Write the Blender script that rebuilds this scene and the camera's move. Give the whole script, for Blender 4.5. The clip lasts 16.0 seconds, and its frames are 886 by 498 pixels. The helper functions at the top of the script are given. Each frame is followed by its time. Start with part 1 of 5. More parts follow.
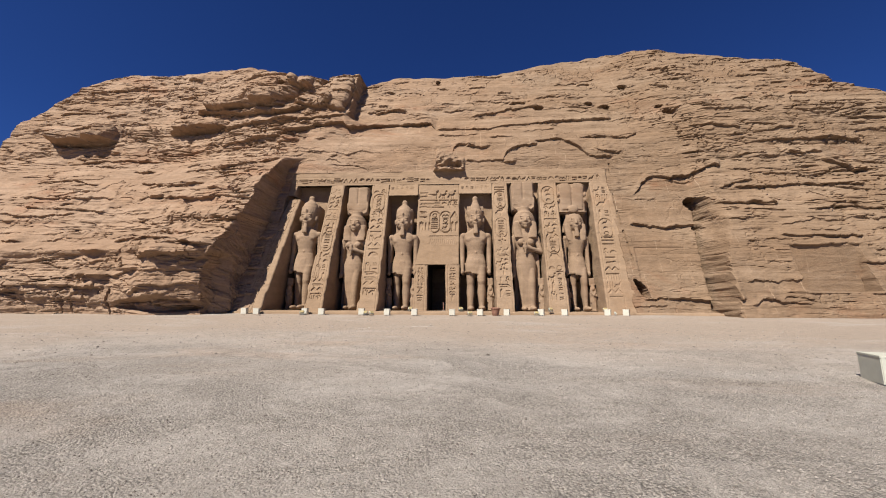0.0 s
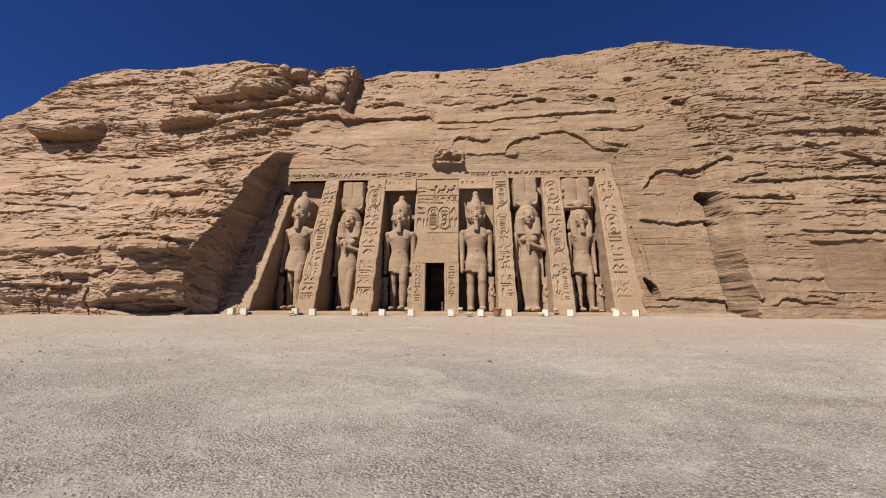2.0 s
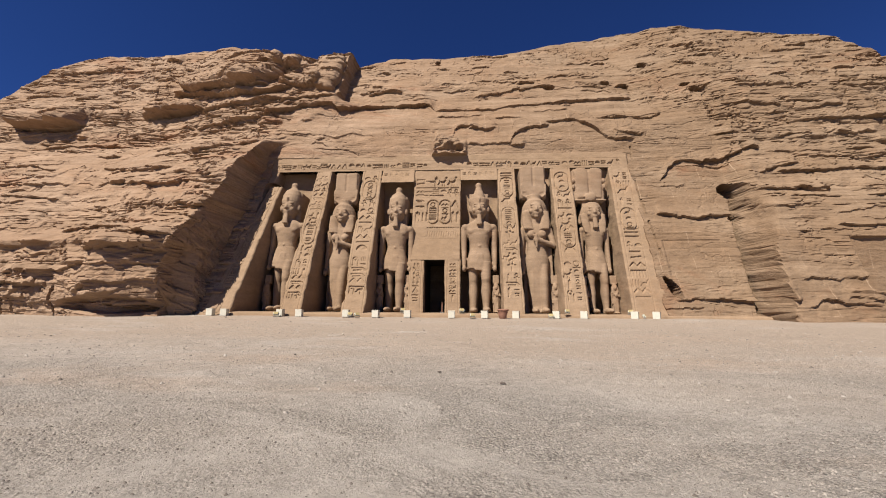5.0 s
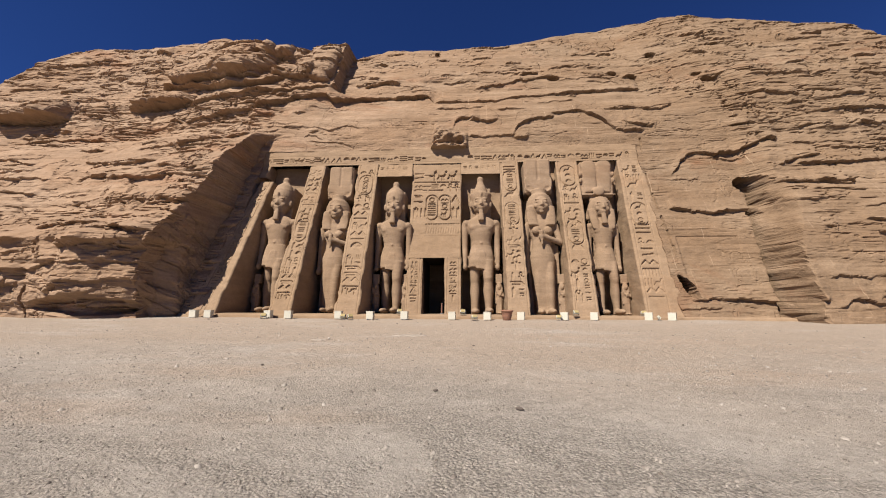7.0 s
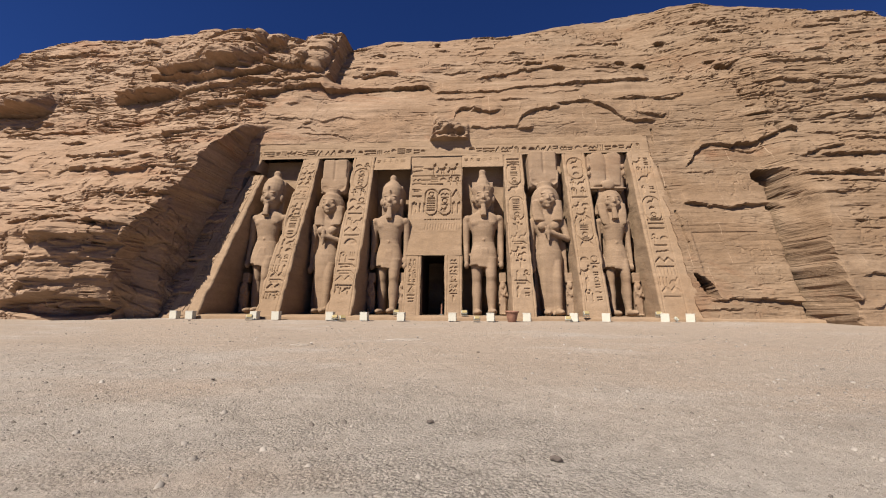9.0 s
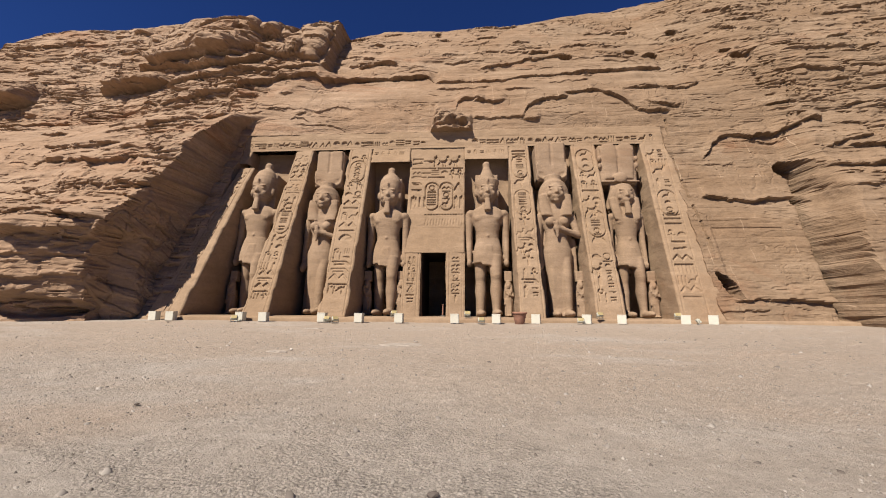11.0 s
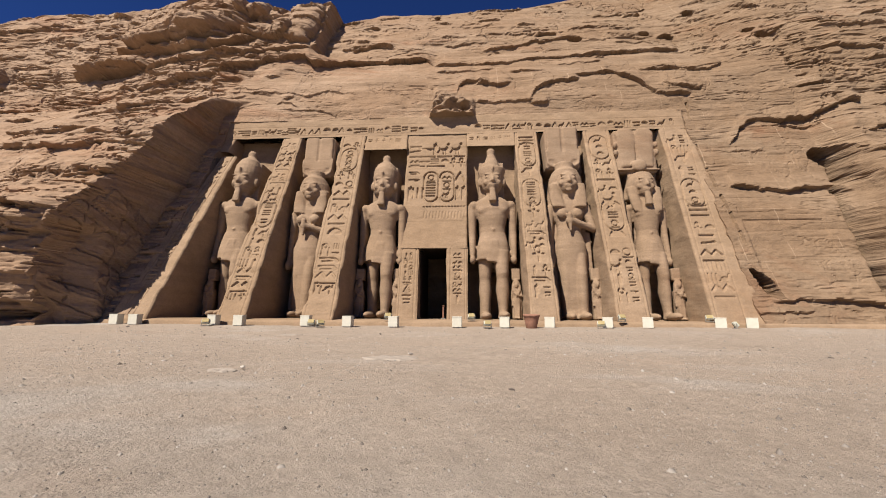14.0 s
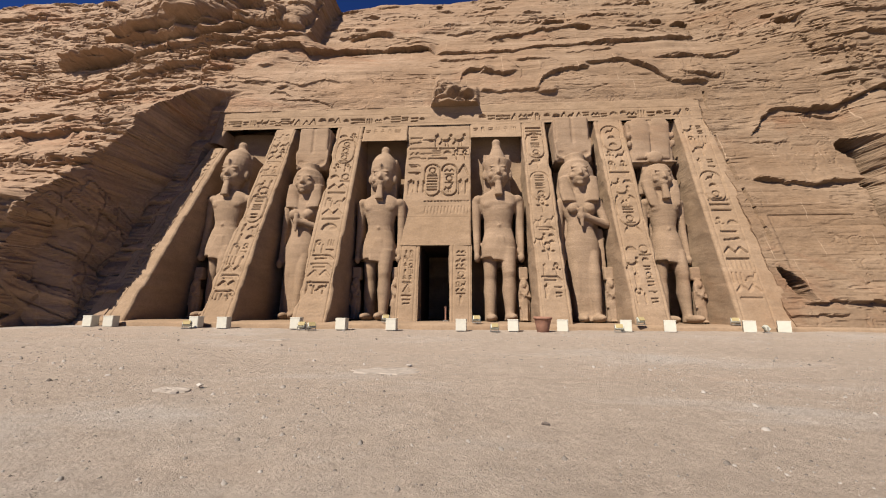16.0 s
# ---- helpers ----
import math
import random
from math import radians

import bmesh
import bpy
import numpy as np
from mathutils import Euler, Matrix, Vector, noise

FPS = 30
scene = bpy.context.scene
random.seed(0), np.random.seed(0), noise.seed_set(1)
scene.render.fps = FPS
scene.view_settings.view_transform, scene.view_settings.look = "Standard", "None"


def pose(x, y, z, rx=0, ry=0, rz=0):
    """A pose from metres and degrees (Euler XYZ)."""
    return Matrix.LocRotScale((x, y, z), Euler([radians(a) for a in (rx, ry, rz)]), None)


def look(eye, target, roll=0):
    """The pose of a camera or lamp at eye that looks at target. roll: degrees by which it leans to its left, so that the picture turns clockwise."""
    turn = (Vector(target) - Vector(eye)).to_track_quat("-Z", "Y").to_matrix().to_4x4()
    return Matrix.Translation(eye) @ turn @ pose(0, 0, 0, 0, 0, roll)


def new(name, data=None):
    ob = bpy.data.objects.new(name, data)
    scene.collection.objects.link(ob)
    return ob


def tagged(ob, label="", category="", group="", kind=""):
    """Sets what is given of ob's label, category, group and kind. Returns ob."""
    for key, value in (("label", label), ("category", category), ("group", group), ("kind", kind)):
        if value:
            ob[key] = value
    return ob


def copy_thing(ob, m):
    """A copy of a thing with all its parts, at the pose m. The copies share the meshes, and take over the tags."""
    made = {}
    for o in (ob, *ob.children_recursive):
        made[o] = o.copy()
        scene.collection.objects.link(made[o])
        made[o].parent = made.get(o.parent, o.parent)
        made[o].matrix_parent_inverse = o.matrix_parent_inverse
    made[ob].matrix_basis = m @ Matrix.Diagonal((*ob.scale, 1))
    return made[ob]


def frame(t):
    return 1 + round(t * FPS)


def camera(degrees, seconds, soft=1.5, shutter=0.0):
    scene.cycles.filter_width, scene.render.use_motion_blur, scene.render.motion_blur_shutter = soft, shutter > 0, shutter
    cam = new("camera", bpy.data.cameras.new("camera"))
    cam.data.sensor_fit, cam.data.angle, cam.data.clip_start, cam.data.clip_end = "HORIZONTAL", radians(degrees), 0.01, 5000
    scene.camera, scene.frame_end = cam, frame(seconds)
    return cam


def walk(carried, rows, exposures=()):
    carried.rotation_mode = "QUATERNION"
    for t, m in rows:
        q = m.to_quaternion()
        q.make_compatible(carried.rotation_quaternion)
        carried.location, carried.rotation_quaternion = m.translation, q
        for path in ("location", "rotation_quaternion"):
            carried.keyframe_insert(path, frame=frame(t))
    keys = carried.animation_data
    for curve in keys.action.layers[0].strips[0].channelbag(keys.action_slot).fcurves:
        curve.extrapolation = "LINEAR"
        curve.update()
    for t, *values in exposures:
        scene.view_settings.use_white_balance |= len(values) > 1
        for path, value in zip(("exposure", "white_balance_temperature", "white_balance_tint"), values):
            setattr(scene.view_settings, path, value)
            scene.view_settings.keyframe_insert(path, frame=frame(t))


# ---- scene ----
cam = camera(100.0, 16.0, soft=1.05)
PATH = [
    (0, (2.061, -31.086, 0.302), (1.945, -29.113, 0.608), 0.3),
    (0.5, (2.086, -30.71, 0.263), (1.97, -28.737, 0.571), 0.3),
    (1, (2.094, -30.341, 0.268), (1.976, -28.369, 0.578), 0.3),
    (1.5, (2.121, -29.992, 0.253), (2.002, -28.02, 0.565), 0.3),
    (2, (2.127, -29.606, 0.229), (2.007, -27.635, 0.542), 0.3),
    (2.5, (2.128, -29.225, 0.241), (2.006, -27.253, 0.554), 0.3),
    (3, (2.101, -28.861, 0.233), (1.98, -26.89, 0.546), 0.3),
    (3.5, (2.118, -28.468, 0.232), (1.994, -26.497, 0.547), 0.3),
    (4, (2.11, -28.089, 0.239), (1.983, -26.118, 0.554), 0.4),
    (6.5, (2.077, -26.19, 0.207), (1.946, -24.221, 0.532), 0.5),
    (7, (2.052, -25.829, 0.217), (1.92, -23.86, 0.542), 0.4),
    (7.5, (2.061, -25.434, 0.208), (1.929, -23.465, 0.534), 0.4),
    (8, (2.043, -25.067, 0.214), (1.91, -23.099, 0.541), 0.4),
    (8.5, (2.006, -24.692, 0.212), (1.871, -22.724, 0.542), 0.4),
    (9, (1.982, -24.336, 0.201), (1.848, -22.368, 0.532), 0.4),
    (11.5, (1.791, -22.503, 0.2), (1.656, -20.537, 0.537), 0.5),
    (12, (1.768, -22.163, 0.229), (1.632, -20.197, 0.566), 0.4),
    (12.5, (1.717, -21.811, 0.237), (1.582, -19.844, 0.576), 0.4),
    (13, (1.724, -21.459, 0.279), (1.589, -19.493, 0.617), 0.4),
    (13.5, (1.684, -21.074, 0.25), (1.55, -19.108, 0.592), 0.4),
    (14, (1.637, -20.741, 0.267), (1.504, -18.774, 0.608), 0.4),
    (14.5, (1.601, -20.382, 0.288), (1.468, -18.416, 0.63), 0.5),
    (15, (1.52, -20.038, 0.309), (1.388, -18.072, 0.65), 0.4),
    (15.5, (1.486, -19.754, 0.323), (1.351, -17.788, 0.665), 0.5),
    (16, (1.46, -19.476, 0.334), (1.325, -17.51, 0.676), 0.5),
]
walk(cam, [(t, look(eye, target, roll)) for t, eye, target, roll in PATH], [(0.0, 0.80, 6600, 11.0), (7.0, 0.80, 6850, 12.0), (16.0, 0.80, 6850, 12.0)])

# ---- light ----
world = bpy.data.worlds.new("sky")
scene.world = world
world.use_nodes = True
SUN_WAY = Vector((-0.37, -0.56, 0.76)).normalized()
wn = world.node_tree.nodes
sky = wn.new("ShaderNodeTexSky")
sky.sky_type, sky.sun_disc = "NISHITA", False
sky.sun_elevation = math.asin(SUN_WAY.z)
sky.sun_rotation = math.atan2(SUN_WAY.x, SUN_WAY.y)
sky.altitude, sky.air_density, sky.dust_density, sky.ozone_density = 200, 0.75, 0.0, 8.0
wn["Background"].inputs["Strength"].default_value = 0.029
tint = wn.new("ShaderNodeMix")
tint.data_type, tint.blend_type = "RGBA", "MULTIPLY"
tint.inputs[0].default_value = 1.0
tint.inputs[7].default_value = (0.5, 0.8, 1.45, 1)
world.node_tree.links.new(sky.outputs["Color"], tint.inputs[6])
world.node_tree.links.new(tint.outputs[2], wn["Background"].inputs["Color"])
sun = new("sun", bpy.data.lights.new("sun", "SUN"))
sun.data.energy, sun.data.angle, sun.data.color = 5.0, radians(0.53), (1.0, 0.95, 0.87)
sun.matrix_world = look(SUN_WAY * 60, (0, 0, 0))


# ---- materials ----
def mat(name, rough=0.9):
    m = bpy.data.materials.new(name)
    m.use_nodes = True
    nt = m.node_tree
    b = nt.nodes["Principled BSDF"]
    b.inputs["Roughness"].default_value = rough
    b.inputs["Specular IOR Level"].default_value = 0.2
    return m, nt, b


def nd(nt, kind, **kw):
    n = nt.nodes.new(kind)
    for k, v in kw.items():
        n.inputs[k].default_value = v
    return n


def mix(nt, fac, a, b, blend="MIX"):
    n = nt.nodes.new("ShaderNodeMix")
    n.data_type, n.blend_type = "RGBA", blend
    for socket, v in ((n.inputs[0], fac), (n.inputs[6], a), (n.inputs[7], b)):
        if isinstance(v, bpy.types.NodeSocket):
            nt.links.new(v, socket)
        else:
            socket.default_value = v if isinstance(v, (int, float)) else (*v, 1)
    return n.outputs[2]


def ramp(nt, src, lo, hi):
    n = nt.nodes.new("ShaderNodeMapRange")
    n.inputs[1].default_value, n.inputs[2].default_value = lo, hi
    nt.links.new(src, n.inputs[0])
    return n.outputs[0]


def coords(nt, scale):
    g = nt.nodes.new("ShaderNodeNewGeometry")
    mp = nt.nodes.new("ShaderNodeMapping")
    mp.inputs["Scale"].default_value = scale
    nt.links.new(g.outputs["Position"], mp.inputs["Vector"])
    return mp.outputs[0]


def noisy(nt, scale, detail=6.0, rough=0.6, stretch=(1, 1, 1), warp=0.0):
    n = nd(nt, "ShaderNodeTexNoise", Scale=scale, Detail=detail, Roughness=rough, Distortion=warp)
    nt.links.new(coords(nt, stretch), n.inputs["Vector"])
    return n.outputs["Fac"]


def sandstone(name, base, pale, red, bed=0.5, bump=0.5, grain=9.0, seams=False):
    """Sandstone with beds, rusty and pale patches and a gritty surface."""
    m, nt, b = mat(name, 0.95)
    big = noisy(nt, 0.16, 5, 0.6, (1, 1, 1.8), 0.4)
    beds = noisy(nt, 1.0, 8, 0.62, (0.22, 0.22, 2.2), 0.3)
    mid = noisy(nt, 1.3, 8, 0.65, (1, 1, 1.6))
    fine = noisy(nt, grain, 5, 0.7)
    c = mix(nt, ramp(nt, big, 0.36, 0.64), base, pale)
    rust = noisy(nt, 0.11, 6, 0.7, (1, 1, 2.5), 0.8)
    c = mix(nt, ramp(nt, rust, 0.56, 0.74), c, red)
    dark = tuple(v * 0.62 for v in base)
    f = nt.nodes.new("ShaderNodeMath")
    f.operation = "MULTIPLY"
    f.inputs[1].default_value = bed
    nt.links.new(ramp(nt, beds, 0.62, 0.38), f.inputs[0])
    c = mix(nt, f.outputs[0], c, dark)
    f2 = nt.nodes.new("ShaderNodeMath")
    f2.operation = "MULTIPLY"
    f2.inputs[1].default_value = 0.45
    nt.links.new(ramp(nt, mid, 0.58, 0.30), f2.inputs[0])
    c = mix(nt, f2.outputs[0], c, dark)
    g = mix(nt, ramp(nt, fine, 0.25, 0.75), (0.82, 0.82, 0.82), (1.12, 1.12, 1.12))
    c = mix(nt, 1.0, c, g, "MULTIPLY")
    if seams:
        # paler and pinker towards low x, darker and browner towards high x
        g3 = nt.nodes.new("ShaderNodeNewGeometry")
        xyz = nt.nodes.new("ShaderNodeSeparateXYZ")
        nt.links.new(g3.outputs["Position"], xyz.inputs[0])
        sh = nt.nodes.new("ShaderNodeMath")
        sh.operation = "MULTIPLY_ADD"
        sh.inputs[1].default_value = 14.0
        nt.links.new(big, sh.inputs[0])
        nt.links.new(xyz.outputs[0], sh.inputs[2])
        c = mix(nt, 1.0, c, mix(nt, ramp(nt, sh.outputs[0], -10.0, 22.0), (1.12, 1.10, 1.13), (0.83, 0.815, 0.80)), "MULTIPLY")
        br = nd(nt, "ShaderNodeTexBrick", Scale=0.33)
        br.offset = 0.37
        br.inputs["Mortar Size"].default_value = 0.006
        br.inputs["Mortar Smooth"].default_value = 0.4
        br.inputs["Brick Width"].default_value = 0.72
        br.inputs["Row Height"].default_value = 0.9
        mp = nt.nodes.new("ShaderNodeMapping")
        mp.inputs["Rotation"].default_value = (radians(90), 0, 0)
        g2 = nt.nodes.new("ShaderNodeNewGeometry")
        nt.links.new(g2.outputs["Position"], mp.inputs["Vector"])
        nt.links.new(mp.outputs[0], br.inputs["Vector"])
        gap = noisy(nt, 0.8, 3, 0.6)
        f3 = nt.nodes.new("ShaderNodeMath")
        f3.operation = "MULTIPLY"
        nt.links.new(br.outputs["Fac"], f3.inputs[0])
        nt.links.new(ramp(nt, gap, 0.48, 0.66), f3.inputs[1])
        c = mix(nt, f3.outputs[0], c, tuple(min(1, v * 1.08) for v in pale))
    nt.links.new(c, b.inputs["Base Color"])
    h = nt.nodes.new("ShaderNodeMath")
    h.operation = "ADD"
    nt.links.new(beds, h.inputs[0])
    nt.links.new(mid, h.inputs[1])
    h2 = nt.nodes.new("ShaderNodeMath")
    h2.operation = "MULTIPLY_ADD"
    h2.inputs[1].default_value = 0.35
    nt.links.new(fine, h2.inputs[0])
    nt.links.new(h.outputs[0], h2.inputs[2])
    bp = nd(nt, "ShaderNodeBump", Strength=bump, Distance=0.16)
    nt.links.new(h2.outputs[0], bp.inputs["Height"])
    nt.links.new(bp.outputs[0], b.inputs["Normal"])
    return m


def plain(name, colour, rough=0.6, metal=0.0, vary=0.15, scale=6.0):
    m, nt, b = mat(name, rough)
    n = noisy(nt, scale, 5, 0.6)
    c = mix(nt, ramp(nt, n, 0.3, 0.7), tuple(v * (1 - vary) for v in colour), tuple(min(1, v * (1 + vary)) for v in colour))
    nt.links.new(c, b.inputs["Base Color"])
    b.inputs["Metallic"].default_value = metal
    bp = nd(nt, "ShaderNodeBump", Strength=0.15, Distance=0.01)
    nt.links.new(noisy(nt, scale * 8, 3, 0.6), bp.inputs["Height"])
    nt.links.new(bp.outputs[0], b.inputs["Normal"])
    return m


M_CLIFF = sandstone("cliff_sandstone", (0.251, 0.166, 0.102), (0.301, 0.217, 0.146), (0.240, 0.122, 0.067), 0.55, 0.6, 7.0, True)
M_CARVED = sandstone("carved_sandstone", (0.258, 0.176, 0.110), (0.290, 0.205, 0.135), (0.242, 0.152, 0.090), 0.25, 0.22, 14.0)
M_STATUE = sandstone("statue_sandstone", (0.258, 0.176, 0.112), (0.295, 0.210, 0.143), (0.238, 0.147, 0.090), 0.4, 0.3, 16.0)
# near-black colour carries the shade inside the doorway passage
M_DARK = plain("inner_shade_stone", (0.035, 0.024, 0.016), 0.95)
M_WHITE = plain("cream_paint", (0.476, 0.459, 0.387), 0.55, 0, 0.06)
M_GREYGREEN = plain("weathered_paint", (0.425, 0.425, 0.357), 0.6, 0, 0.06)
M_METAL = plain("grey_metal", (0.30, 0.28, 0.24), 0.45, 0.6)
M_GLASS = plain("lamp_glass", (0.30, 0.24, 0.12), 0.15)
M_CLAY = plain("terracotta", (0.24, 0.125, 0.085), 0.85, 0, 0.2)
M_PEBBLE = plain("pebble_stone", (0.340, 0.306, 0.268), 0.95, 0, 0.3, 3.0)
M_BEDROCK = plain("flat_bedrock", (0.275, 0.238, 0.200), 0.95, 0, 0.25, 5.0)
M_DARKSTONE = plain("dark_pebble", (0.10, 0.082, 0.07), 0.9, 0, 0.3)


def ground_material():
    m, nt, b = mat("sandy_gravel", 0.95)
    # sand near the temple, grey gravel further out, blending unevenly
    g = nt.nodes.new("ShaderNodeNewGeometry")
    xyz = nt.nodes.new("ShaderNodeSeparateXYZ")
    nt.links.new(g.outputs["Position"], xyz.inputs[0])
    drift = nt.nodes.new("ShaderNodeMath")
    drift.operation = "MULTIPLY_ADD"
    drift.inputs[1].default_value = 16.0
    nt.links.new(noisy(nt, 0.12, 6, 0.62, (0.7, 1, 1), 0.5), drift.inputs[0])
    nt.links.new(xyz.outputs[1], drift.inputs[2])
    c = mix(nt, ramp(nt, drift.outputs[0], -16.0, -8.0), (0.332, 0.302, 0.266), (0.300, 0.245, 0.195))
    pale = noisy(nt, 0.35, 7, 0.65, (0.5, 1.1, 1), 0.6)
    c = mix(nt, ramp(nt, pale, 0.53, 0.75), c, (0.352, 0.316, 0.276))
    warm = noisy(nt, 0.22, 5, 0.6, (0.5, 1.4, 1), 0.3)
    c = mix(nt, ramp(nt, warm, 0.56, 0.80), c, (0.316, 0.243, 0.185))
    fine = noisy(nt, 46.0, 5, 0.8)
    mid = noisy(nt, 6.0, 7, 0.72)
    # gravel tone, with the shade between stones painted in as dark specks
    speck = mix(nt, ramp(nt, fine, 0.36, 0.60), (0.46, 0.46, 0.46), (1.28, 1.28, 1.28))
    quiet = mix(nt, ramp(nt, fine, 0.30, 0.70), (0.86, 0.86, 0.86), (1.12, 1.12, 1.12))
    where = noisy(nt, 0.55, 8, 0.72, (0.8, 1.2, 1), 0.8)
    # gravel: rounded cells, each of its own tone, thick in drifts and thin on the sand
    cell = nd(nt, "ShaderNodeTexVoronoi", Scale=38.0, Randomness=1.0)
    nt.links.new(coords(nt, (1, 1, 1)), cell.inputs["Vector"])
    tone = nt.nodes.new("ShaderNodeSeparateColor")
    nt.links.new(cell.outputs["Color"], tone.inputs[0])
    grit = mix(nt, ramp(nt, tone.outputs[0], 0.0, 1.0), (0.66, 0.65, 0.64), (1.28, 1.27, 1.25))
    # cell borders darkened in colour for the shade in gaps between pebbles
    grit = mix(nt, ramp(nt, cell.outputs["Distance"], 0.42, 0.75), grit, (0.40, 0.39, 0.38))
    speck = mix(nt, 0.75, speck, grit)
    thick = nt.nodes.new("ShaderNodeMath")
    thick.operation = "SUBTRACT"
    nt.links.new(ramp(nt, where, 0.36, 0.56), thick.inputs[0])
    half = nt.nodes.new("ShaderNodeMath")
    half.operation = "MULTIPLY"
    half.inputs[1].default_value = 0.85
    nt.links.new(ramp(nt, drift.outputs[0], -17.0, -9.0), half.inputs[0])
    nt.links.new(half.outputs[0], thick.inputs[1])
    thick.use_clamp = True
    c = mix(nt, 1.0, c, mix(nt, thick.outputs[0], quiet, speck), "MULTIPLY")
    dome = nt.nodes.new("ShaderNodeMath")
    dome.operation = "SUBTRACT"
    dome.inputs[0].default_value = 1.0
    nt.links.new(cell.outputs["Distance"], dome.inputs[1])
    rise = nt.nodes.new("ShaderNodeMath")
    rise.operation = "MULTIPLY"
    nt.links.new(dome.outputs[0], rise.inputs[0])
    nt.links.new(thick.outputs[0], rise.inputs[1])
    both = nt.nodes.new("ShaderNodeMath")
    both.operation = "MULTIPLY_ADD"
    both.inputs[1].default_value = 0.5
    nt.links.new(fine, both.inputs[0])
    nt.links.new(rise.outputs[0], both.inputs[2])
    lumps = both.outputs[0]
    c = mix(nt, 1.0, c, mix(nt, ramp(nt, mid, 0.3, 0.7), (0.80, 0.80, 0.80), (1.12, 1.12, 1.12)), "MULTIPLY")
    nt.links.new(c, b.inputs["Base Color"])
    bp = nd(nt, "ShaderNodeBump", Strength=1.0, Distance=0.03)
    nt.links.new(lumps, bp.inputs["Height"])
    bp2 = nd(nt, "ShaderNodeBump", Strength=0.6, Distance=0.08)
    nt.links.new(mid, bp2.inputs["Height"])
    nt.links.new(bp.outputs[0], bp2.inputs["Normal"])
    nt.links.new(bp2.outputs[0], b.inputs["Normal"])
    return m


def pebble_material():
    """Gravel: each stone with its own grey or sandy tone."""
    m, nt, b = mat("gravel_stone", 0.95)
    g = nt.nodes.new("ShaderNodeNewGeometry")
    c = mix(nt, g.outputs["Random Per Island"], (0.102, 0.085, 0.072), (0.306, 0.276, 0.242))
    nt.links.new(c, b.inputs["Base Color"])
    return m


M_GRAVEL = pebble_material()
M_GROUND = ground_material()


# ---- tools for meshes ----
def link_mesh(name, verts, faces, material, parent=None, label="", smooth=False):
    me = bpy.data.meshes.new(name)
    me.from_pydata(verts, [], faces)
    me.materials.append(material)
    if smooth:
        me.polygons.foreach_set("use_smooth", [True] * len(me.polygons))
    me.update()
    ob = new(name, me)
    if parent:
        ob.parent = parent
    return tagged(ob, label)


def part(name, bm, material, parent=None, label="", smooth=False):
    me = bpy.data.meshes.new(name)
    bmesh.ops.recalc_face_normals(bm, faces=bm.faces)
    bm.to_mesh(me)
    bm.free()
    me.materials.append(material)
    if smooth:
        me.polygons.foreach_set("use_smooth", [True] * len(me.polygons))
    ob = new(name, me)
    if parent:
        ob.parent = parent
    return tagged(ob, label)


def empty(name, m=None):
    ob = new(name)
    ob.empty_display_size = 0.2
    if m:
        ob.matrix_world = m
    return ob


def grid_faces(rows, cols, flip=False):
    i = np.arange((rows - 1) * (cols - 1))
    a = i // (cols - 1) * cols + i % (cols - 1)
    q = np.stack([a, a + 1, a + cols + 1, a + cols], 1)
    return q[:, ::-1] if flip else q


def grid_object(name, P, material, parent=None, label="", smooth=True, flip=False):
    """P: rows x cols x 3 points of a sheet."""
    rows, cols = P.shape[:2]
    q = grid_faces(rows, cols, flip)
    me = bpy.data.meshes.new(name)
    me.vertices.add(rows * cols)
    me.vertices.foreach_set("co", P.reshape(-1).astype(np.float32))
    me.loops.add(q.size)
    me.loops.foreach_set("vertex_index", q.reshape(-1).astype(np.int32))
    me.polygons.add(len(q))
    me.polygons.foreach_set("loop_start", np.arange(0, q.size, 4, dtype=np.int32))
    me.polygons.foreach_set("use_smooth", np.full(len(q), smooth))
    me.materials.append(material)
    me.update(calc_edges=True)
    me.validate()
    ob = new(name, me)
    if parent:
        ob.parent = parent
    return tagged(ob, label)


def box(bm, x0, x1, y0, y1, z0, z1, bevel=0.0):
    r = bmesh.ops.create_cube(bm, size=1.0)
    for v in r["verts"]:
        v.co = Vector(((x0 + x1) / 2 + v.co.x * (x1 - x0), (y0 + y1) / 2 + v.co.y * (y1 - y0), (z0 + z1) / 2 + v.co.z * (z1 - z0)))
    if bevel:
        es = list({e for v in r["verts"] for e in v.link_edges})
        bmesh.ops.bevel(bm, geom=es, offset=bevel, segments=2, affect="EDGES")


def ball(bm, c, r, turn=None, n=14):
    m = Matrix.Translation(c) @ (turn or Matrix()) @ Matrix.Diagonal((*r, 1))
    bmesh.ops.create_uvsphere(bm, u_segments=n, v_segments=max(6, n * 2 // 3), radius=1.0, matrix=m)


def tube(bm, rings, n=18, square=0.0):
    """A closed body through rings (centre, rx, ry), each lying flat; square makes them boxier."""
    loops = []
    for (cx, cy, cz), rx, ry in rings:
        loop = []
        for k in range(n):
            a = 2 * math.pi * k / n
            c, s = math.cos(a), math.sin(a)
            p = 1 - 0.55 * square
            loop.append(bm.verts.new((cx + rx * math.copysign(abs(c) ** p, c), cy + ry * math.copysign(abs(s) ** p, s), cz)))
        loops.append(loop)
    for lo, hi in zip(loops, loops[1:]):
        for k in range(n):
            bm.faces.new((lo[k], lo[(k + 1) % n], hi[(k + 1) % n], hi[k]))
    bm.faces.new(loops[0][::-1])
    bm.faces.new(loops[-1])


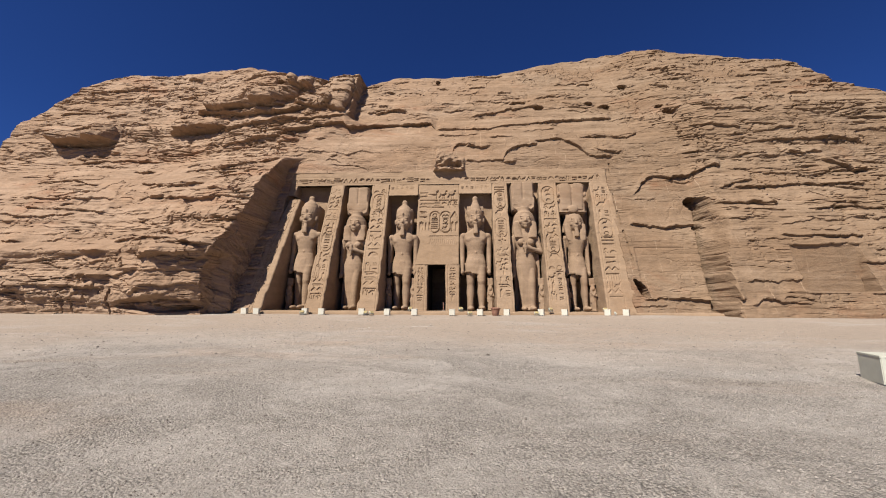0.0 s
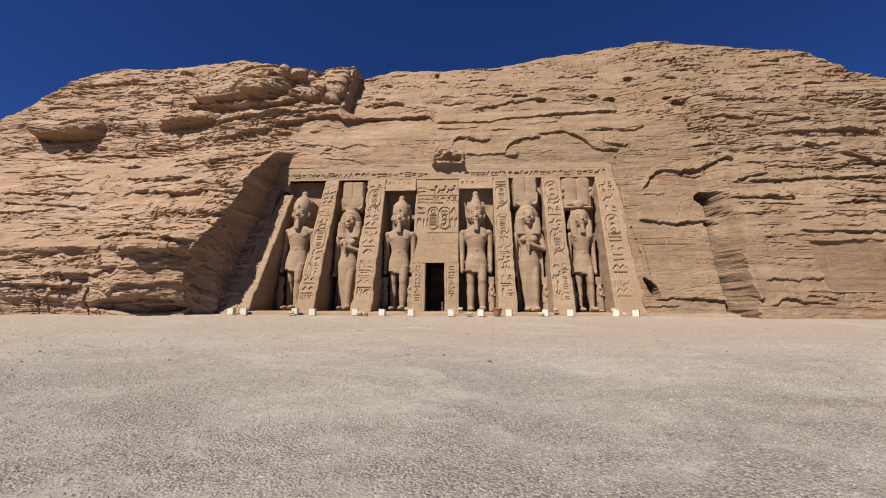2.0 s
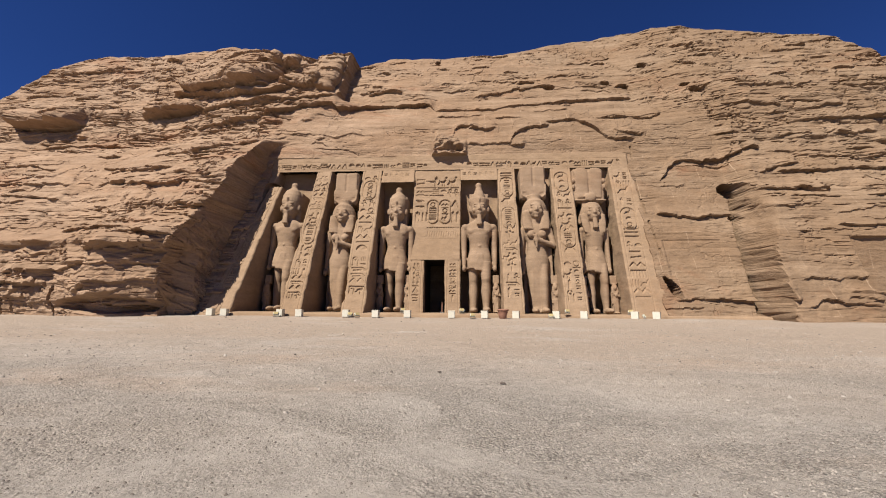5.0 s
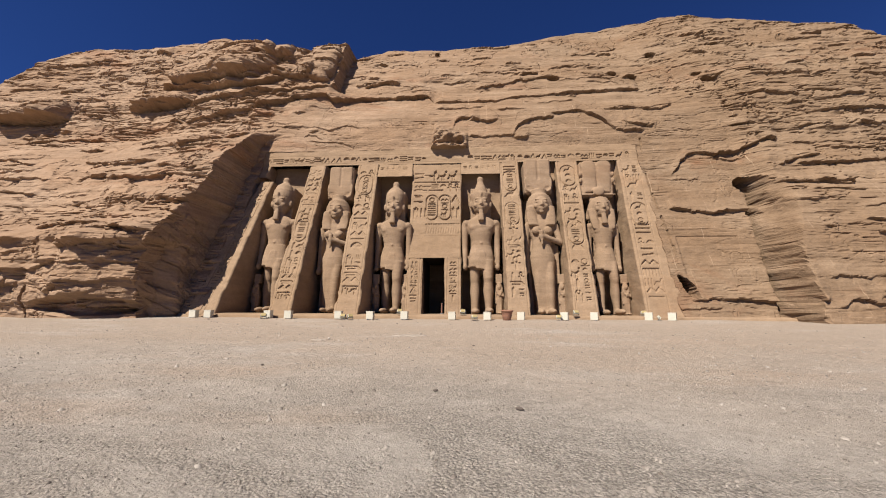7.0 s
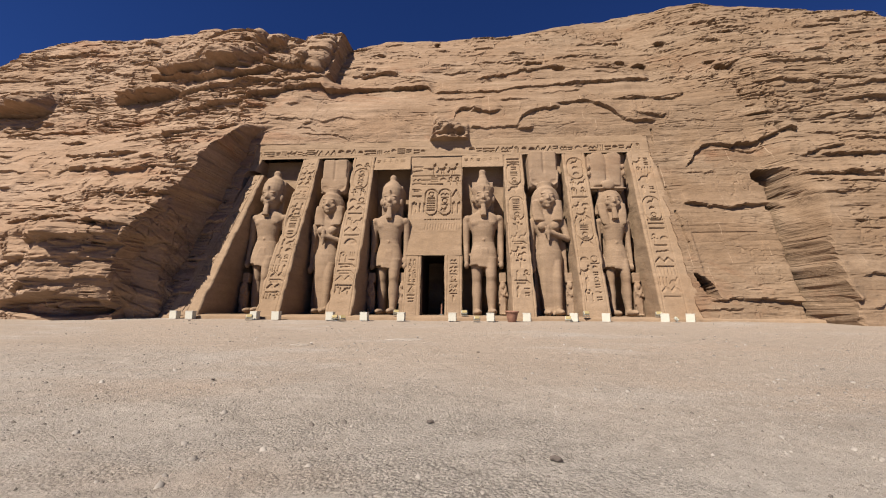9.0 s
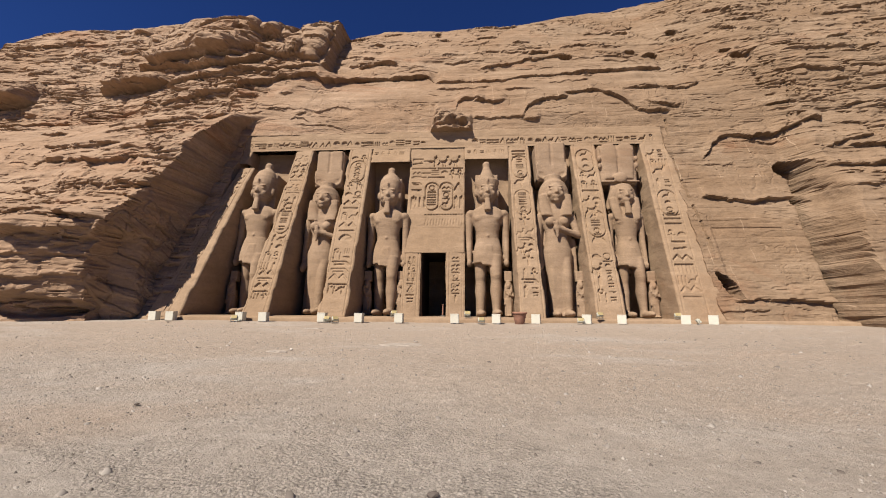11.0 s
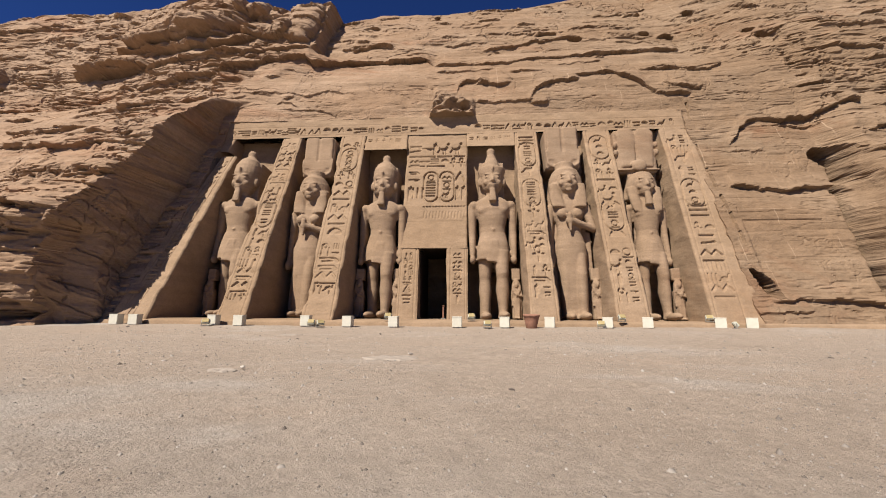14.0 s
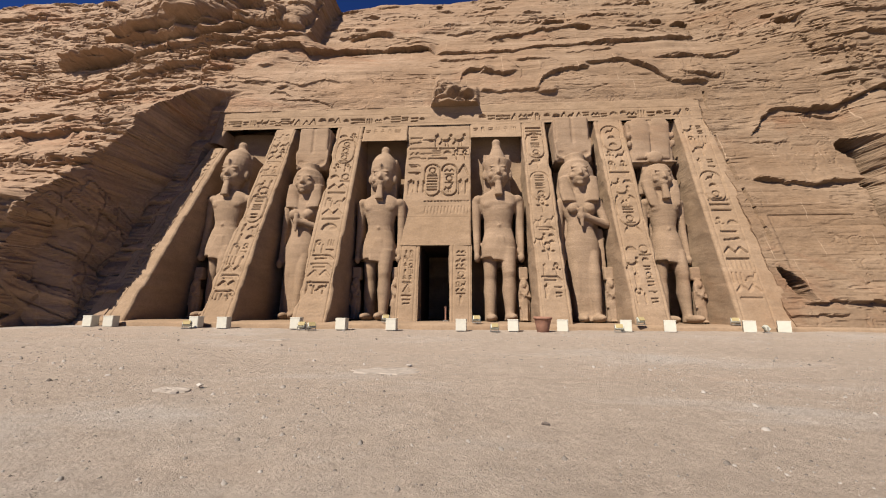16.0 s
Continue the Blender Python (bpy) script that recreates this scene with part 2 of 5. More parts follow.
def limb(bm, a, b, ra, rb, n=12):
    """A rounded limb from a to b."""
    a, b = Vector(a), Vector(b)
    turn = (b - a).to_track_quat("Z", "Y").to_matrix().to_4x4()
    m = Matrix.Translation((a + b) / 2) @ turn
    bmesh.ops.create_cone(bm, cap_ends=True, segments=n, radius1=ra, radius2=rb, depth=(b - a).length, matrix=m)
    ball(bm, a, (ra, ra, ra), None, n)
    ball(bm, b, (rb, rb, rb), None, n)


# ---- noise on arrays ----
def hashed(i, j, seed):
    h = (i.astype(np.int64) * 374761393 + j.astype(np.int64) * 668265263 + seed * 974634777) & 0xFFFFFFFF
    h = ((h ^ (h >> 13)) * 1274126177) & 0xFFFFFFFF
    h = ((h ^ (h >> 16)) * 2246822519) & 0xFFFFFFFF
    return ((h ^ (h >> 15)) & 0xFFFFFF) / 0xFFFFFF


def value(x, y, seed=0):
    x, y = np.broadcast_arrays(np.asarray(x, float), np.asarray(y, float))
    i, j = np.floor(x), np.floor(y)
    u, v = x - i, y - j
    u, v = u * u * (3 - 2 * u), v * v * (3 - 2 * v)
    a, b = hashed(i, j, seed), hashed(i + 1, j, seed)
    c, d = hashed(i, j + 1, seed), hashed(i + 1, j + 1, seed)
    return (a * (1 - u) + b * u) * (1 - v) + (c * (1 - u) + d * u) * v


def fbm(x, y, seed=0, octaves=4, gain=0.5):
    total, amp, norm = 0, 1.0, 0
    for k in range(octaves):
        total = total + amp * value(x * 2 ** k + 17.3 * k, y * 2 ** k - 9.1 * k, seed + k)
        norm += amp
        amp *= gain
    return total / norm - 0.5


# ---- the cliff ----
def sstep(a, b, x):
    t = np.clip((x - a) / (b - a), 0, 1)
    return t * t * (3 - 2 * t)


def crest(x):
    """Height of the cliff's skyline along its length."""
    xs = [-90, -58, -50, -47, -45.6, -44.9, -43.6, -41.5, -39.3, -37.3, -32, -29.1, -26.1, -23, -20.4, -18.3, -14.5, -12.4, -11.4, -9.7, -8.9, -5.9, -1.3, 5.9, 10.6, 14.1, 18.1, 22.7, 25.2, 30.6, 34.3, 35.7, 36.6, 38.9, 41, 60, 90]
    zs = [5, 8, 11.5, 14, 16.4, 20.2, 22.9, 24.9, 26.5, 27.0, 26.8, 27.1, 27.9, 27.8, 26.6, 25.3, 24.7, 24.3, 24.9, 24.8, 25.2, 26.5, 26.6, 26.9, 28.4, 29.2, 29.7, 28.6, 27.7, 26.6, 26.0, 24.2, 21.6, 20.5, 19.2, 15, 8]
    return np.interp(x, xs, zs)


def batter(x):
    """How far the carved front leans back for each metre of height."""
    return np.interp(x, [-14, -4.5, 5, 14], [0.47, 0.44, 0.38, 0.35])


def front(x, z):
    """The dressed front plane into which the temple is cut."""
    low = -batter(x) * (10.8 - z)
    high = np.interp(z, [10.8, 13.2, 15, 17.2, 18.4, 20.6, 24.4, 25.8, 30], [0, 0.35, 0.9, 2.3, 3.3, 4.1, 6.6, 7.4, 9.8])
    return np.where(z < 10.8, low, high)


def flank_x(y, z):
    """Where the left mass ends towards the temple: an upright wall, undercut near the ground."""
    x = np.interp(y, [-8.2, -7.5, -7, -5.5, -3.5, 0, 2], [-15.1, -14.85, -14.75, -14.5, -14.5, -14.3, -14.2])
    return x - 0.7 * (1 - sstep(3.5, 4.0, z)) * (1 - sstep(-6.2, -5.2, y)) + 0.03 * (z - 6)


def left_edge(z):
    return np.interp(z, [-2, 0, 1.5, 2.9, 3.6, 4.0, 5, 6.5, 6.8, 8.2, 8.5, 9.7, 11.5, 13.5, 15.5, 17.5, 19, 27], [-15.7, -15.7, -15.55, -15.5, -15.45, -14.95, -14.75, -14.4, -14.35, -14.25, -14.2, -14.15, -13.95, -13.8, -12.6, -10.4, -9.2, -9.0])


def corner(z):
    return left_edge(z) + 0.45 * fbm(z / 0.8, z * 0 + 2.2, 301, 4)


def rock_base(x, z):
    """Depth of the rock face without its beds and ledges."""
    mid = front(x, z)
    left = np.interp(z, [-2, -0.2, 0.5, 1.5, 3.6, 4.05, 4.8, 6.5, 6.8, 8.2, 8.5, 9.6, 11.5, 13.1, 13.7, 14.5, 18, 19.7, 21, 26, 30], [-6.6, -6.6, -6.9, -7.2, -7.15, -7.55, -7.05, -5.6, -5.55, -4.6, -4.55, -4.0, -2.4, -0.9, 0.2, 0.7, 1.6, 2.5, 3.0, 4.8, 7.5])
    left = left + 0.16 * np.clip(-18 - x, 0, 7) - 0.25 * np.clip(-15.5 - x, 0, 3) * (1 - sstep(3.5, 5, z)) + 0.012 * np.clip(-46 - x, 0, 60) ** 2
    right = np.interp(z, [-2, 0, 2.1, 4.9, 7, 9, 12.2, 17.7, 24, 28, 31], [-6.4, -6.0, -5.4, -4.5, -3.5, -2.2, -0.45, 0.6, 4.2, 6.6, 9])
    right = right + 0.010 * np.clip(x - 40, 0, 60) ** 2
    e = corner(z)
    wl = 1 - sstep(e + 0.0, e + 0.1 + 4 * sstep(12.5, 15, z) * (1 - sstep(17.5, 19, z)), x)
    er = np.interp(z, [0, 3, 6.5, 8], [19.6, 19.85, 20.3, 20.5]) + 0.35 * fbm(z / 0.9, z * 0 + 6.1, 331, 3)
    wr = sstep(er - 5 * sstep(11, 16, z), er + 0.12 + 0.9 * sstep(3.6, 6.5, z) + 2.4 * sstep(9, 15, z), x)
    return mid * (1 - wl) * (1 - wr) + left * wl * (1 - wr) + right * wr


def facade_gap(x, z):
    """1 where the temple's carved front stands and the rock is cut away."""
    return ((x > -13.3) & (x < 14.1) & (z < 12.0)).astype(float)


LEDGES = []


def ledge(points, out, up, under=0.3):
    """A bed whose underside follows points (x, z) and stands out by so much, dying away upwards."""
    LEDGES.append((np.array(points, float), out, up, under))


# ledges of the dressed middle and of the broken rock above it
ledge(((-15.3, 16.4), (-13.6, 16.7), (-12.7, 17.2), (-9.4, 17.5), (-8.9, 17.1), (-6.9, 17.7), (-2.4, 17.8), (-1.2, 18.0), (-0.7, 17.0)), 0.60, 1.3, 0.4)
ledge(((-13.9, 17.8), (-13.0, 18.0), (-11.7, 18.2), (-9.4, 18.5)), 0.50, 0.5, 0.4)
ledge(((-12.3, 14.3), (-10.8, 14.4), (-8.3, 13.9), (-7.3, 14.2), (-5.4, 13.9)), 0.15, 0.4)
ledge(((-9.7, 12.9), (-7.4, 12.6), (-6.3, 12.3)), 0.12, 0.3)
ledge(((-0.6, 17.0), (0.9, 17.0), (3.6, 16.8), (5.7, 17.1), (7.4, 17.4), (9.5, 17.6), (11.7, 17.8), (16.1, 18.2)), 0.36, 0.9)
ledge(((9.5, 17.5), (11.7, 17.8), (14.0, 17.9), (16.1, 18.2)), 0.30, 0.6, 0.5)
ledge(((1.0, 13.9), (1.15, 14.5), (1.6, 14.85), (2.2, 14.85), (3.5, 14.45), (4.4, 14.7)), 0.42, 0.8, 0.4)
ledge(((2.2, 13.05), (5.6, 13.0)), 0.28, 0.4)
ledge(((5.5, 13.2), (5.9, 13.9), (6.8, 14.4), (8.6, 14.8)), 0.50, 1.0, 0.4)
ledge(((8.4, 15.1), (10.4, 15.3), (11.3, 15.0), (12.2, 14.2), (13.0, 13.3), (14.9, 13.2)), 0.46, 1.2, 0.4)
ledge(((2.8, 18.9), (4.2, 19.1), (5.9, 19.5), (9.3, 20.0)), 0.34, 0.7)
ledge(((12.3, 15.4), (15.2, 15.4), (16.6, 15.3), (17.6, 15.8)), 0.34, 0.9)
ledge(((-7.8, 19.8), (-6.1, 20.0), (-3.7, 19.7)), 0.35, 0.4)
ledge(((6.6, 20.4), (7.2, 20.5), (8.2, 20.6)), 0.45, 0.4, 0.6)
ledge(((9.2, 21.1), (10.4, 21.6)), 0.30, 0.4)
ledge(((-0.4, 16.2), (1.6, 16.0), (3.4, 16.1)), 0.2, 0.4)
ledge(((4.4, 15.8), (6.6, 15.6)), 0.22, 0.4)
ledge(((11.5, 21.5), (13.0, 21.9)), 0.3, 0.4)
ledge(((20.2, 22.2), (21.0, 21.6), (21.7, 21.2)), 0.4, 0.4)
ledge(((17.6, 22.6), (18.5, 22.4)), 0.4, 0.3, 0.6)
ledge(((15.2, 19.8), (16.3, 20.1)), 0.4, 0.3, 0.6)
ledge(((26.1, 18.8), (27.5, 19.1)), 0.4, 0.5)
# the broken mass beside the left end of the temple
ledge(((-39.9, 16.7), (-38.7, 16.3), (-36.2, 16.2), (-33.0, 16.5)), 1.5, 1.3, 0.5)
ledge(((-27.5, 17.4), (-25.2, 17.3), (-23.0, 17.4), (-21.4, 17.7)), 0.9, 0.8, 0.4)
ledge(((-25.9, 20.3), (-22.5, 19.6), (-19.3, 18.9), (-15.8, 18.9), (-13.4, 19.4)), 0.8, 1.3, 0.4)
ledge(((-21.3, 17.2), (-18.8, 17.5), (-17.2, 17.9), (-13.8, 18.1)), 0.45, 0.5)
ledge(((-21.0, 15.2), (-18.4, 15.7), (-15.3, 16.3)), 0.40, 0.6)
ledge(((-34.8, 9.1), (-30.2, 8.9), (-26.4, 8.8)), 0.30, 0.5)
ledge(((-33.7, 8.2), (-29.4, 7.8), (-26.2, 7.5)), 0.30, 0.5)
ledge(((-32.5, 5.0), (-30.6, 4.9)), 0.35, 0.5)
ledge(((-35.6, 10.8), (-32.3, 11.1), (-29.1, 10.3)), 0.30, 0.5)
ledge(((-25.1, 2.3), (-21.6, 2.2), (-19.6, 2.6)), 0.40, 0.5)
ledge(((-18.9, 1.5), (-15.7, 1.7)), 0.30, 0.4)
ledge(((-30.4, 1.7), (-26.2, 1.6), (-22.5, 1.4)), 0.35, 0.5)
ledge(((-19.6, 0.45), (-17.5, 0.15), (-15.9, 0.1)), 0.60, 0.7, 0.7)
ledge(((-16.8, 6.2), (-15.2, 6.4), (-14.4, 6.7)), 0.40, 0.5)
ledge(((-22.9, 4.7), (-20.4, 5.1), (-17.3, 4.7), (-15.0, 4.3)), 0.40, 0.7)
ledge(((-19.5, 3.4), (-17.5, 3.6), (-15.4, 3.9)), 0.45, 0.5)
ledge(((-26.7, 0.7), (-23.6, 0.7)), 0.30, 0.4)
ledge(((-23.0, 8.8), (-19.0, 8.5), (-16.3, 8.7), (-14.4, 8.5)), 0.35, 0.5)
ledge(((-25.5, 10.6), (-22.1, 10.0), (-19.0, 10.2)), 0.35, 0.5)
ledge(((-35.4, 7.5), (-32.1, 7.1), (-28.5, 7.4)), 0.30, 0.5)
ledge(((-18.6, 11.7), (-16.0, 12.4), (-14.0, 13.0)), 0.45, 0.6)
ledge(((-35.0, 13.9), (-30.5, 14.2), (-26.8, 13.7)), 0.35, 0.5)
# the dressed wall and broken mass beyond the right end of the temple
ledge(((16.1, 9.6), (16.8, 10.6), (17.3, 11.0), (18.2, 11.3), (19.1, 11.1), (20.7, 11.2), (21.6, 11.7), (22.3, 12.0), (23.1, 11.9)), 0.52, 0.9, 0.6)
ledge(((18.8, 10.8), (20.2, 10.6), (21.4, 10.9)), 0.3, 0.3)
ledge(((15.2, 6.8), (16.2, 6.65), (17.4, 6.55), (19.6, 6.75), (20.4, 6.8)), 0.46, 0.4, 0.5)
ledge(((14.6, 9.2), (15.9, 9.0), (17.7, 9.2)), 0.14, 0.3)
ledge(((14.9, 0.85), (16.4, 0.95), (19.5, 0.8), (20.1, 0.8)), 0.40, 0.4, 0.5)
ledge(((13.2, 0.45), (16.3, 0.4)), 0.20, 0.3)
ledge(((22.1, 9.7), (23.3, 10.0), (24.7, 10.2)), 0.45, 0.5)
ledge(((20.6, 8.2), (23.6, 8.2), (25.3, 7.9)), 0.50, 0.6)
ledge(((23.3, 8.3), (25.4, 8.0)), 0.4, 0.4, 0.6)
ledge(((20.8, 6.7), (23.2, 6.8)), 0.25, 0.4)
ledge(((23.0, 16.2), (24.3, 15.7), (25.4, 15.5)), 0.45, 0.5)
ledge(((24.6, 12.9), (26.8, 13.0)), 0.35, 0.4)
ledge(((26.7, 14.2), (30.3, 14.2), (33.7, 14.4)), 0.40, 0.6)
ledge(((31.0, 12.2), (32.4, 11.6), (32.9, 11.2), (34.1, 11.4)), 0.65, 0.7, 0.5)
ledge(((23.2, 9.6), (27.4, 9.8), (32.8, 9.8)), 0.40, 0.6)
ledge(((25.4, 11.0), (29.0, 10.8), (31.0, 11.0)), 0.40, 0.5)
ledge(((27.5, 7.5), (30.0, 7.7), (32.5, 7.5)), 0.35, 0.5)
ledge(((20.5, 2.0), (22.7, 2.1), (24.4, 2.1)), 0.25, 0.4)
ledge(((20.4, 0.5), (21.3, 0.9), (24.2, 0.5)), 0.35, 0.5)
ledge(((22.8, 1.3), (29.0, 1.3)), 0.2, 0.3)
ledge(((24.1, 5.35), (29.5, 5.35)), 0.45, 0.4, 0.3)
ledge(((24.4, 4.65), (29.0, 4.65)), 0.25, 0.3, 0.3)
NAMED = len(LEDGES)


def roughness(x, z):
    """How broken the rock is: dressed smooth over the temple, rough to both sides."""
    left = 0.8 * (1 - sstep(-14.5, -12.5, x - 3 * sstep(15, 18, z))) * (1 - 0.5 * (1 - sstep(-25, -20, x)) * sstep(2.5, 4.5, z) * (1 - sstep(12, 15, z)))
    top = sstep(17.0, 19.5, z) * 0.36
    right = sstep(20.3 + 0.6 * (1 - sstep(7, 9, z)), 21.0 + 1.2 * (1 - sstep(7, 9, z)), x) * (0.28 + 0.34 * sstep(6.0, 8.0, z))
    upper_right = sstep(14, 19, x) * sstep(14.5, 17, z) * 0.45
    r = np.maximum(np.maximum(left, top), np.maximum(right, upper_right))
    cut = sstep(23.8, 24.2, x) * (1 - sstep(29.2, 29.6, x)) * (1 - sstep(5.5, 6.2, z)) * sstep(0.9, 1.3, z)
    return np.maximum(r * (1 - 0.85 * cut), 0.15)


def scatter_ledges(count, seed):
    """Many short broken ledges, where the rock is rough."""
    r = random.Random(seed)
    made = 0
    while made < count:
        x, z = r.uniform(-44, 44), r.uniform(0.2, 26)
        if 12 < x < 20.5 and z < 13:
            continue
        if r.random() > roughness(np.array(x), np.array(z)) ** 1.3 * (0.6 if x > 14 else 1.0):
            continue
        n = r.randint(3, 6)
        span = r.uniform(0.25, 0.9) * (1.4 if x > 20 else 1.0)
        tilt = r.uniform(-0.12, 0.12)
        pts = [(x + k * span, z + k * span * tilt + r.uniform(-0.13, 0.13)) for k in range(n)]
        ledge(pts, r.uniform(0.05, 0.12 + 0.16 * r.random()), r.uniform(0.2, 0.9), r.uniform(0.1, 0.8))
        made += 1


scatter_ledges(520, 77)


def dent(x, z, cx, cz, rx, rz, deep):
    d = ((x - cx) / rx) ** 2 + ((z - cz) / rz) ** 2
    return deep * (1 - sstep(0.55, 1.1, d))


def beds(x, z, thick, seed):
    """Uneven beds of stone: each stands out by its own amount, broken along its length."""
    warp = z + 0.6 * fbm(x / 9, z / 7, seed + 3, 3) * 2 + 0.16 * fbm(x / 1.6, z / 1.2, seed + 4, 3) * 2
    t = warp / thick
    k = np.floor(t)
    f = t - k
    h = value(x / (2.2 * thick + 0.9) + 37.7 * k, k * 3.3, seed) + 0.5 * value(x / 0.9 + 11.1 * k, k * 5.1, seed + 1)
    lip = 0.25 * sstep(0.0, 0.10, f) * (1 - sstep(0.75, 1.0, f))
    return h / 1.5 - 0.5 + lip


def rock_y(x, z):
    y = rock_base(x, z)
    r = roughness(x, z)
    patch = sstep(0.25, 0.75, value(x / 4.5, z / 1.9, 15) * 0.7 + value(x / 1.7, z / 0.9, 16) * 0.3)
    patch2 = sstep(0.35, 0.65, value(x / 2.6, z / 1.1, 17))
    y = y - r * (0.30 * beds(x, z, 1.25, 5) + (0.04 + 0.20 * patch) * beds(x, z, 0.46, 9) + 0.12 * patch2 * beds(x, z, 0.2, 21))
    # joints: thin broken cracks along and across the beds
    n1 = fbm(x / 5.5, z / 0.8, 23, 4)
    n2 = fbm(x / 1.3, z / 2.4, 27, 4)
    n3 = fbm(x / 3.4, z / 0.42, 25, 3)
    y = y + r * (0.40 * (1 - sstep(0.0, 0.026, np.abs(n1))) * (0.35 + 0.65 * patch) + 0.30 * (1 - sstep(0.0, 0.018, np.abs(n2 - 0.06))) * patch2 + 0.22 * (1 - sstep(0.0, 0.04, np.abs(n3 + 0.05))) * patch)
    # slabs broken off in steps
    b = fbm(x / 3.2, z / 1.4, 29, 3)
    y = y - r * 0.22 * (np.floor(b * 9) / 9 * 2)
    y = y - (0.35 + 0.7 * r) * fbm(x / 6, z / 3.5, 31, 3) - (0.035 + 0.09 * r) * fbm(x / 0.7, z / 0.45, 41, 4) * 2
    xs = x[0]
    for n, (pts, out, up, under) in enumerate(LEDGES):
        x0, x1 = pts[0, 0], pts[-1, 0]
        a, b = np.searchsorted(xs, (x0 - 0.3, x1 + 0.3))
        if b - a < 2:
            continue
        sx = xs[a:b]
        line = np.interp(sx, pts[:, 0], pts[:, 1]) + (0.13 if n < NAMED else 0.16) * (value(sx / 0.3, sx * 0 + n, 51) - 0.5) + (0.17 if n < NAMED else 0.14) * (np.floor(value(sx / 0.8, sx * 0 + n, 52) * 4) / 4 - 0.4)
        if n < NAMED:
            out = out * (0.55 if x0 > -14 else 0.75)
        soft = min(0.15 + 0.25 * up, 0.3 * (x1 - x0))
        size = out * sstep(x0 - 0.15, x0 + soft, sx) * (1 - sstep(x1 - soft, x1 + 0.15, sx)) * (0.65 + 0.7 * value(sx / 0.6, sx * 0 + n, 61))
        lo, hi = np.searchsorted(z[:, 0], (line.min() - 1.5, line.max() + 5 * up))
        h = z[lo:hi, a:b] - line
        y[lo:hi, a:b] += size * (under * np.exp(np.clip(h, -50, 0) / 0.15) * (1 - sstep(-0.05, 0.05, h)) - sstep(-0.05, 0.05, h) * (0.25 * (1 - sstep(0.4 * up, 0.7 * up, h)) + 0.75 * np.exp(-np.clip(h, 0, 50) / (1.4 * up))))
    # hollows and weathered holes
    wob = 0.5 * fbm(x / 0.6, z / 0.5, 351, 3)
    y = y + dent(x + wob, z + wob, 20.45, 8.5, 0.75, 0.62, 2.0) + dent(x + wob, z, 20.65, 7.5, 0.38, 0.75, 1.8) + dent(x + wob, z, 20.15, 6.35, 0.26, 0.36, 1.2)
    y = y + dent(x + wob, z + wob, 20.8, 18.1, 0.55, 0.42, 1.3) + dent(x + wob, z + wob, 20.1, 18.9, 0.3, 0.2, 0.6)
    y = y + dent(x + wob, z, 18.1, 22.4, 0.4, 0.22, 0.7) + dent(x + 0.45 * (z - 1.7), z, 14.85, 1.65, 0.30, 0.72, 1.3) + dent(x + wob, z, 16.0, 19.8, 0.4, 0.22, 0.6)
    y = y + dent(x, z, 9.4, 19.8, 0.5, 0.3, 0.6) + dent(x, z, -0.8, 25.0, 0.25, 0.4, 0.6) + dent(x, z, 14.4, 20.3, 0.4, 0.25, 0.5)
    # great blocks along the left skyline
    for cx, cz, rx, rz, out in ((-20.0, 22.3, 5.2, 2.6, 1.6), (-10.3, 21.6, 1.2, 2.4, 0.9), (-14.6, 23.2, 1.2, 0.9, 0.8), (-24.7, 18.4, 3.0, 0.95, 0.8), (-36.4, 17.4, 3.4, 1.2, 1.0), (-12.6, 20.4, 1.8, 0.8, 0.7), (-17.0, 20.2, 1.6, 0.6, 0.6)):
        wx = x + 0.9 * fbm(x / 1.8, z / 1.2, 201, 3)
        wz = z + 0.7 * fbm(x / 1.4, z / 1.0, 205, 3) + 0.06 * (x - cx)
        d = np.abs((wx - cx) / rx) ** 3 + np.abs((wz - cz) / rz) ** 3
        y = y - out * np.clip(1 - d, 0, 1) ** 0.35 * (0.75 + 0.25 * (cz + rz - z) / rz)
    y = y + dent(x, z, -19.3, 24.6, 0.45, 0.9, 0.9) + dent(x, z, -12.4, 23.4, 0.5, 0.7, 0.7) + dent(x, z, -16.2, 22.2, 0.4, 0.4, 0.6)
    # the left mass: overhung foot and a cracked block
    y = y + dent(x, z, -18.6, 0.3, 3.4, 0.5, 0.7) + 0.5 * (np.abs(x + 22.1 + 0.1 * np.sin(3 * z)) < 0.07) * (z < 1.4)
    # narrow crack where the rough rock meets the dressed wall
    er = np.interp(z, [0, 3, 6.5, 8], [19.6, 19.85, 20.3, 20.5])
    y = y + np.exp(-((x - er + 0.12) / 0.13) ** 2) * (1 - sstep(7.0, 8.0, z)) * (0.95 + fbm(x / 0.3, z / 0.7, 341, 3))
    # block left standing over the door
    kn = sstep(-0.75, -0.45, x - 0.12 * (z - 12)) * (1 - sstep(1.9, 2.15, x - 0.05 * (z - 12))) * sstep(11.95, 12.05, z) * (1 - sstep(13.6 - 0.5 * (x + 0.6), 14.6 - 0.5 * (x + 0.6) + 0.4, z))
    y = y - kn * (0.62 + 0.5 * fbm(x / 0.5, z / 0.35, 71, 3) * 2 - 0.5 * sstep(12.2, 12.5, z) * (1 - sstep(12.5, 12.9, z)))
    # the sunk niche cut into the rock beside the temple
    nx = sstep(24.35, 24.45, x - 0.07 * (z - 4.6)) * (1 - sstep(28.7, 28.8, x)) * sstep(1.35, 1.42, z) * (1 - sstep(4.55, 4.62, z))
    y = np.where(nx > 0, y * (1 - nx) + nx * (-4.45 - 0.04 * (4.6 - z) + 0.03 * fbm(x / 0.8, z / 0.5, 361, 3)), y)
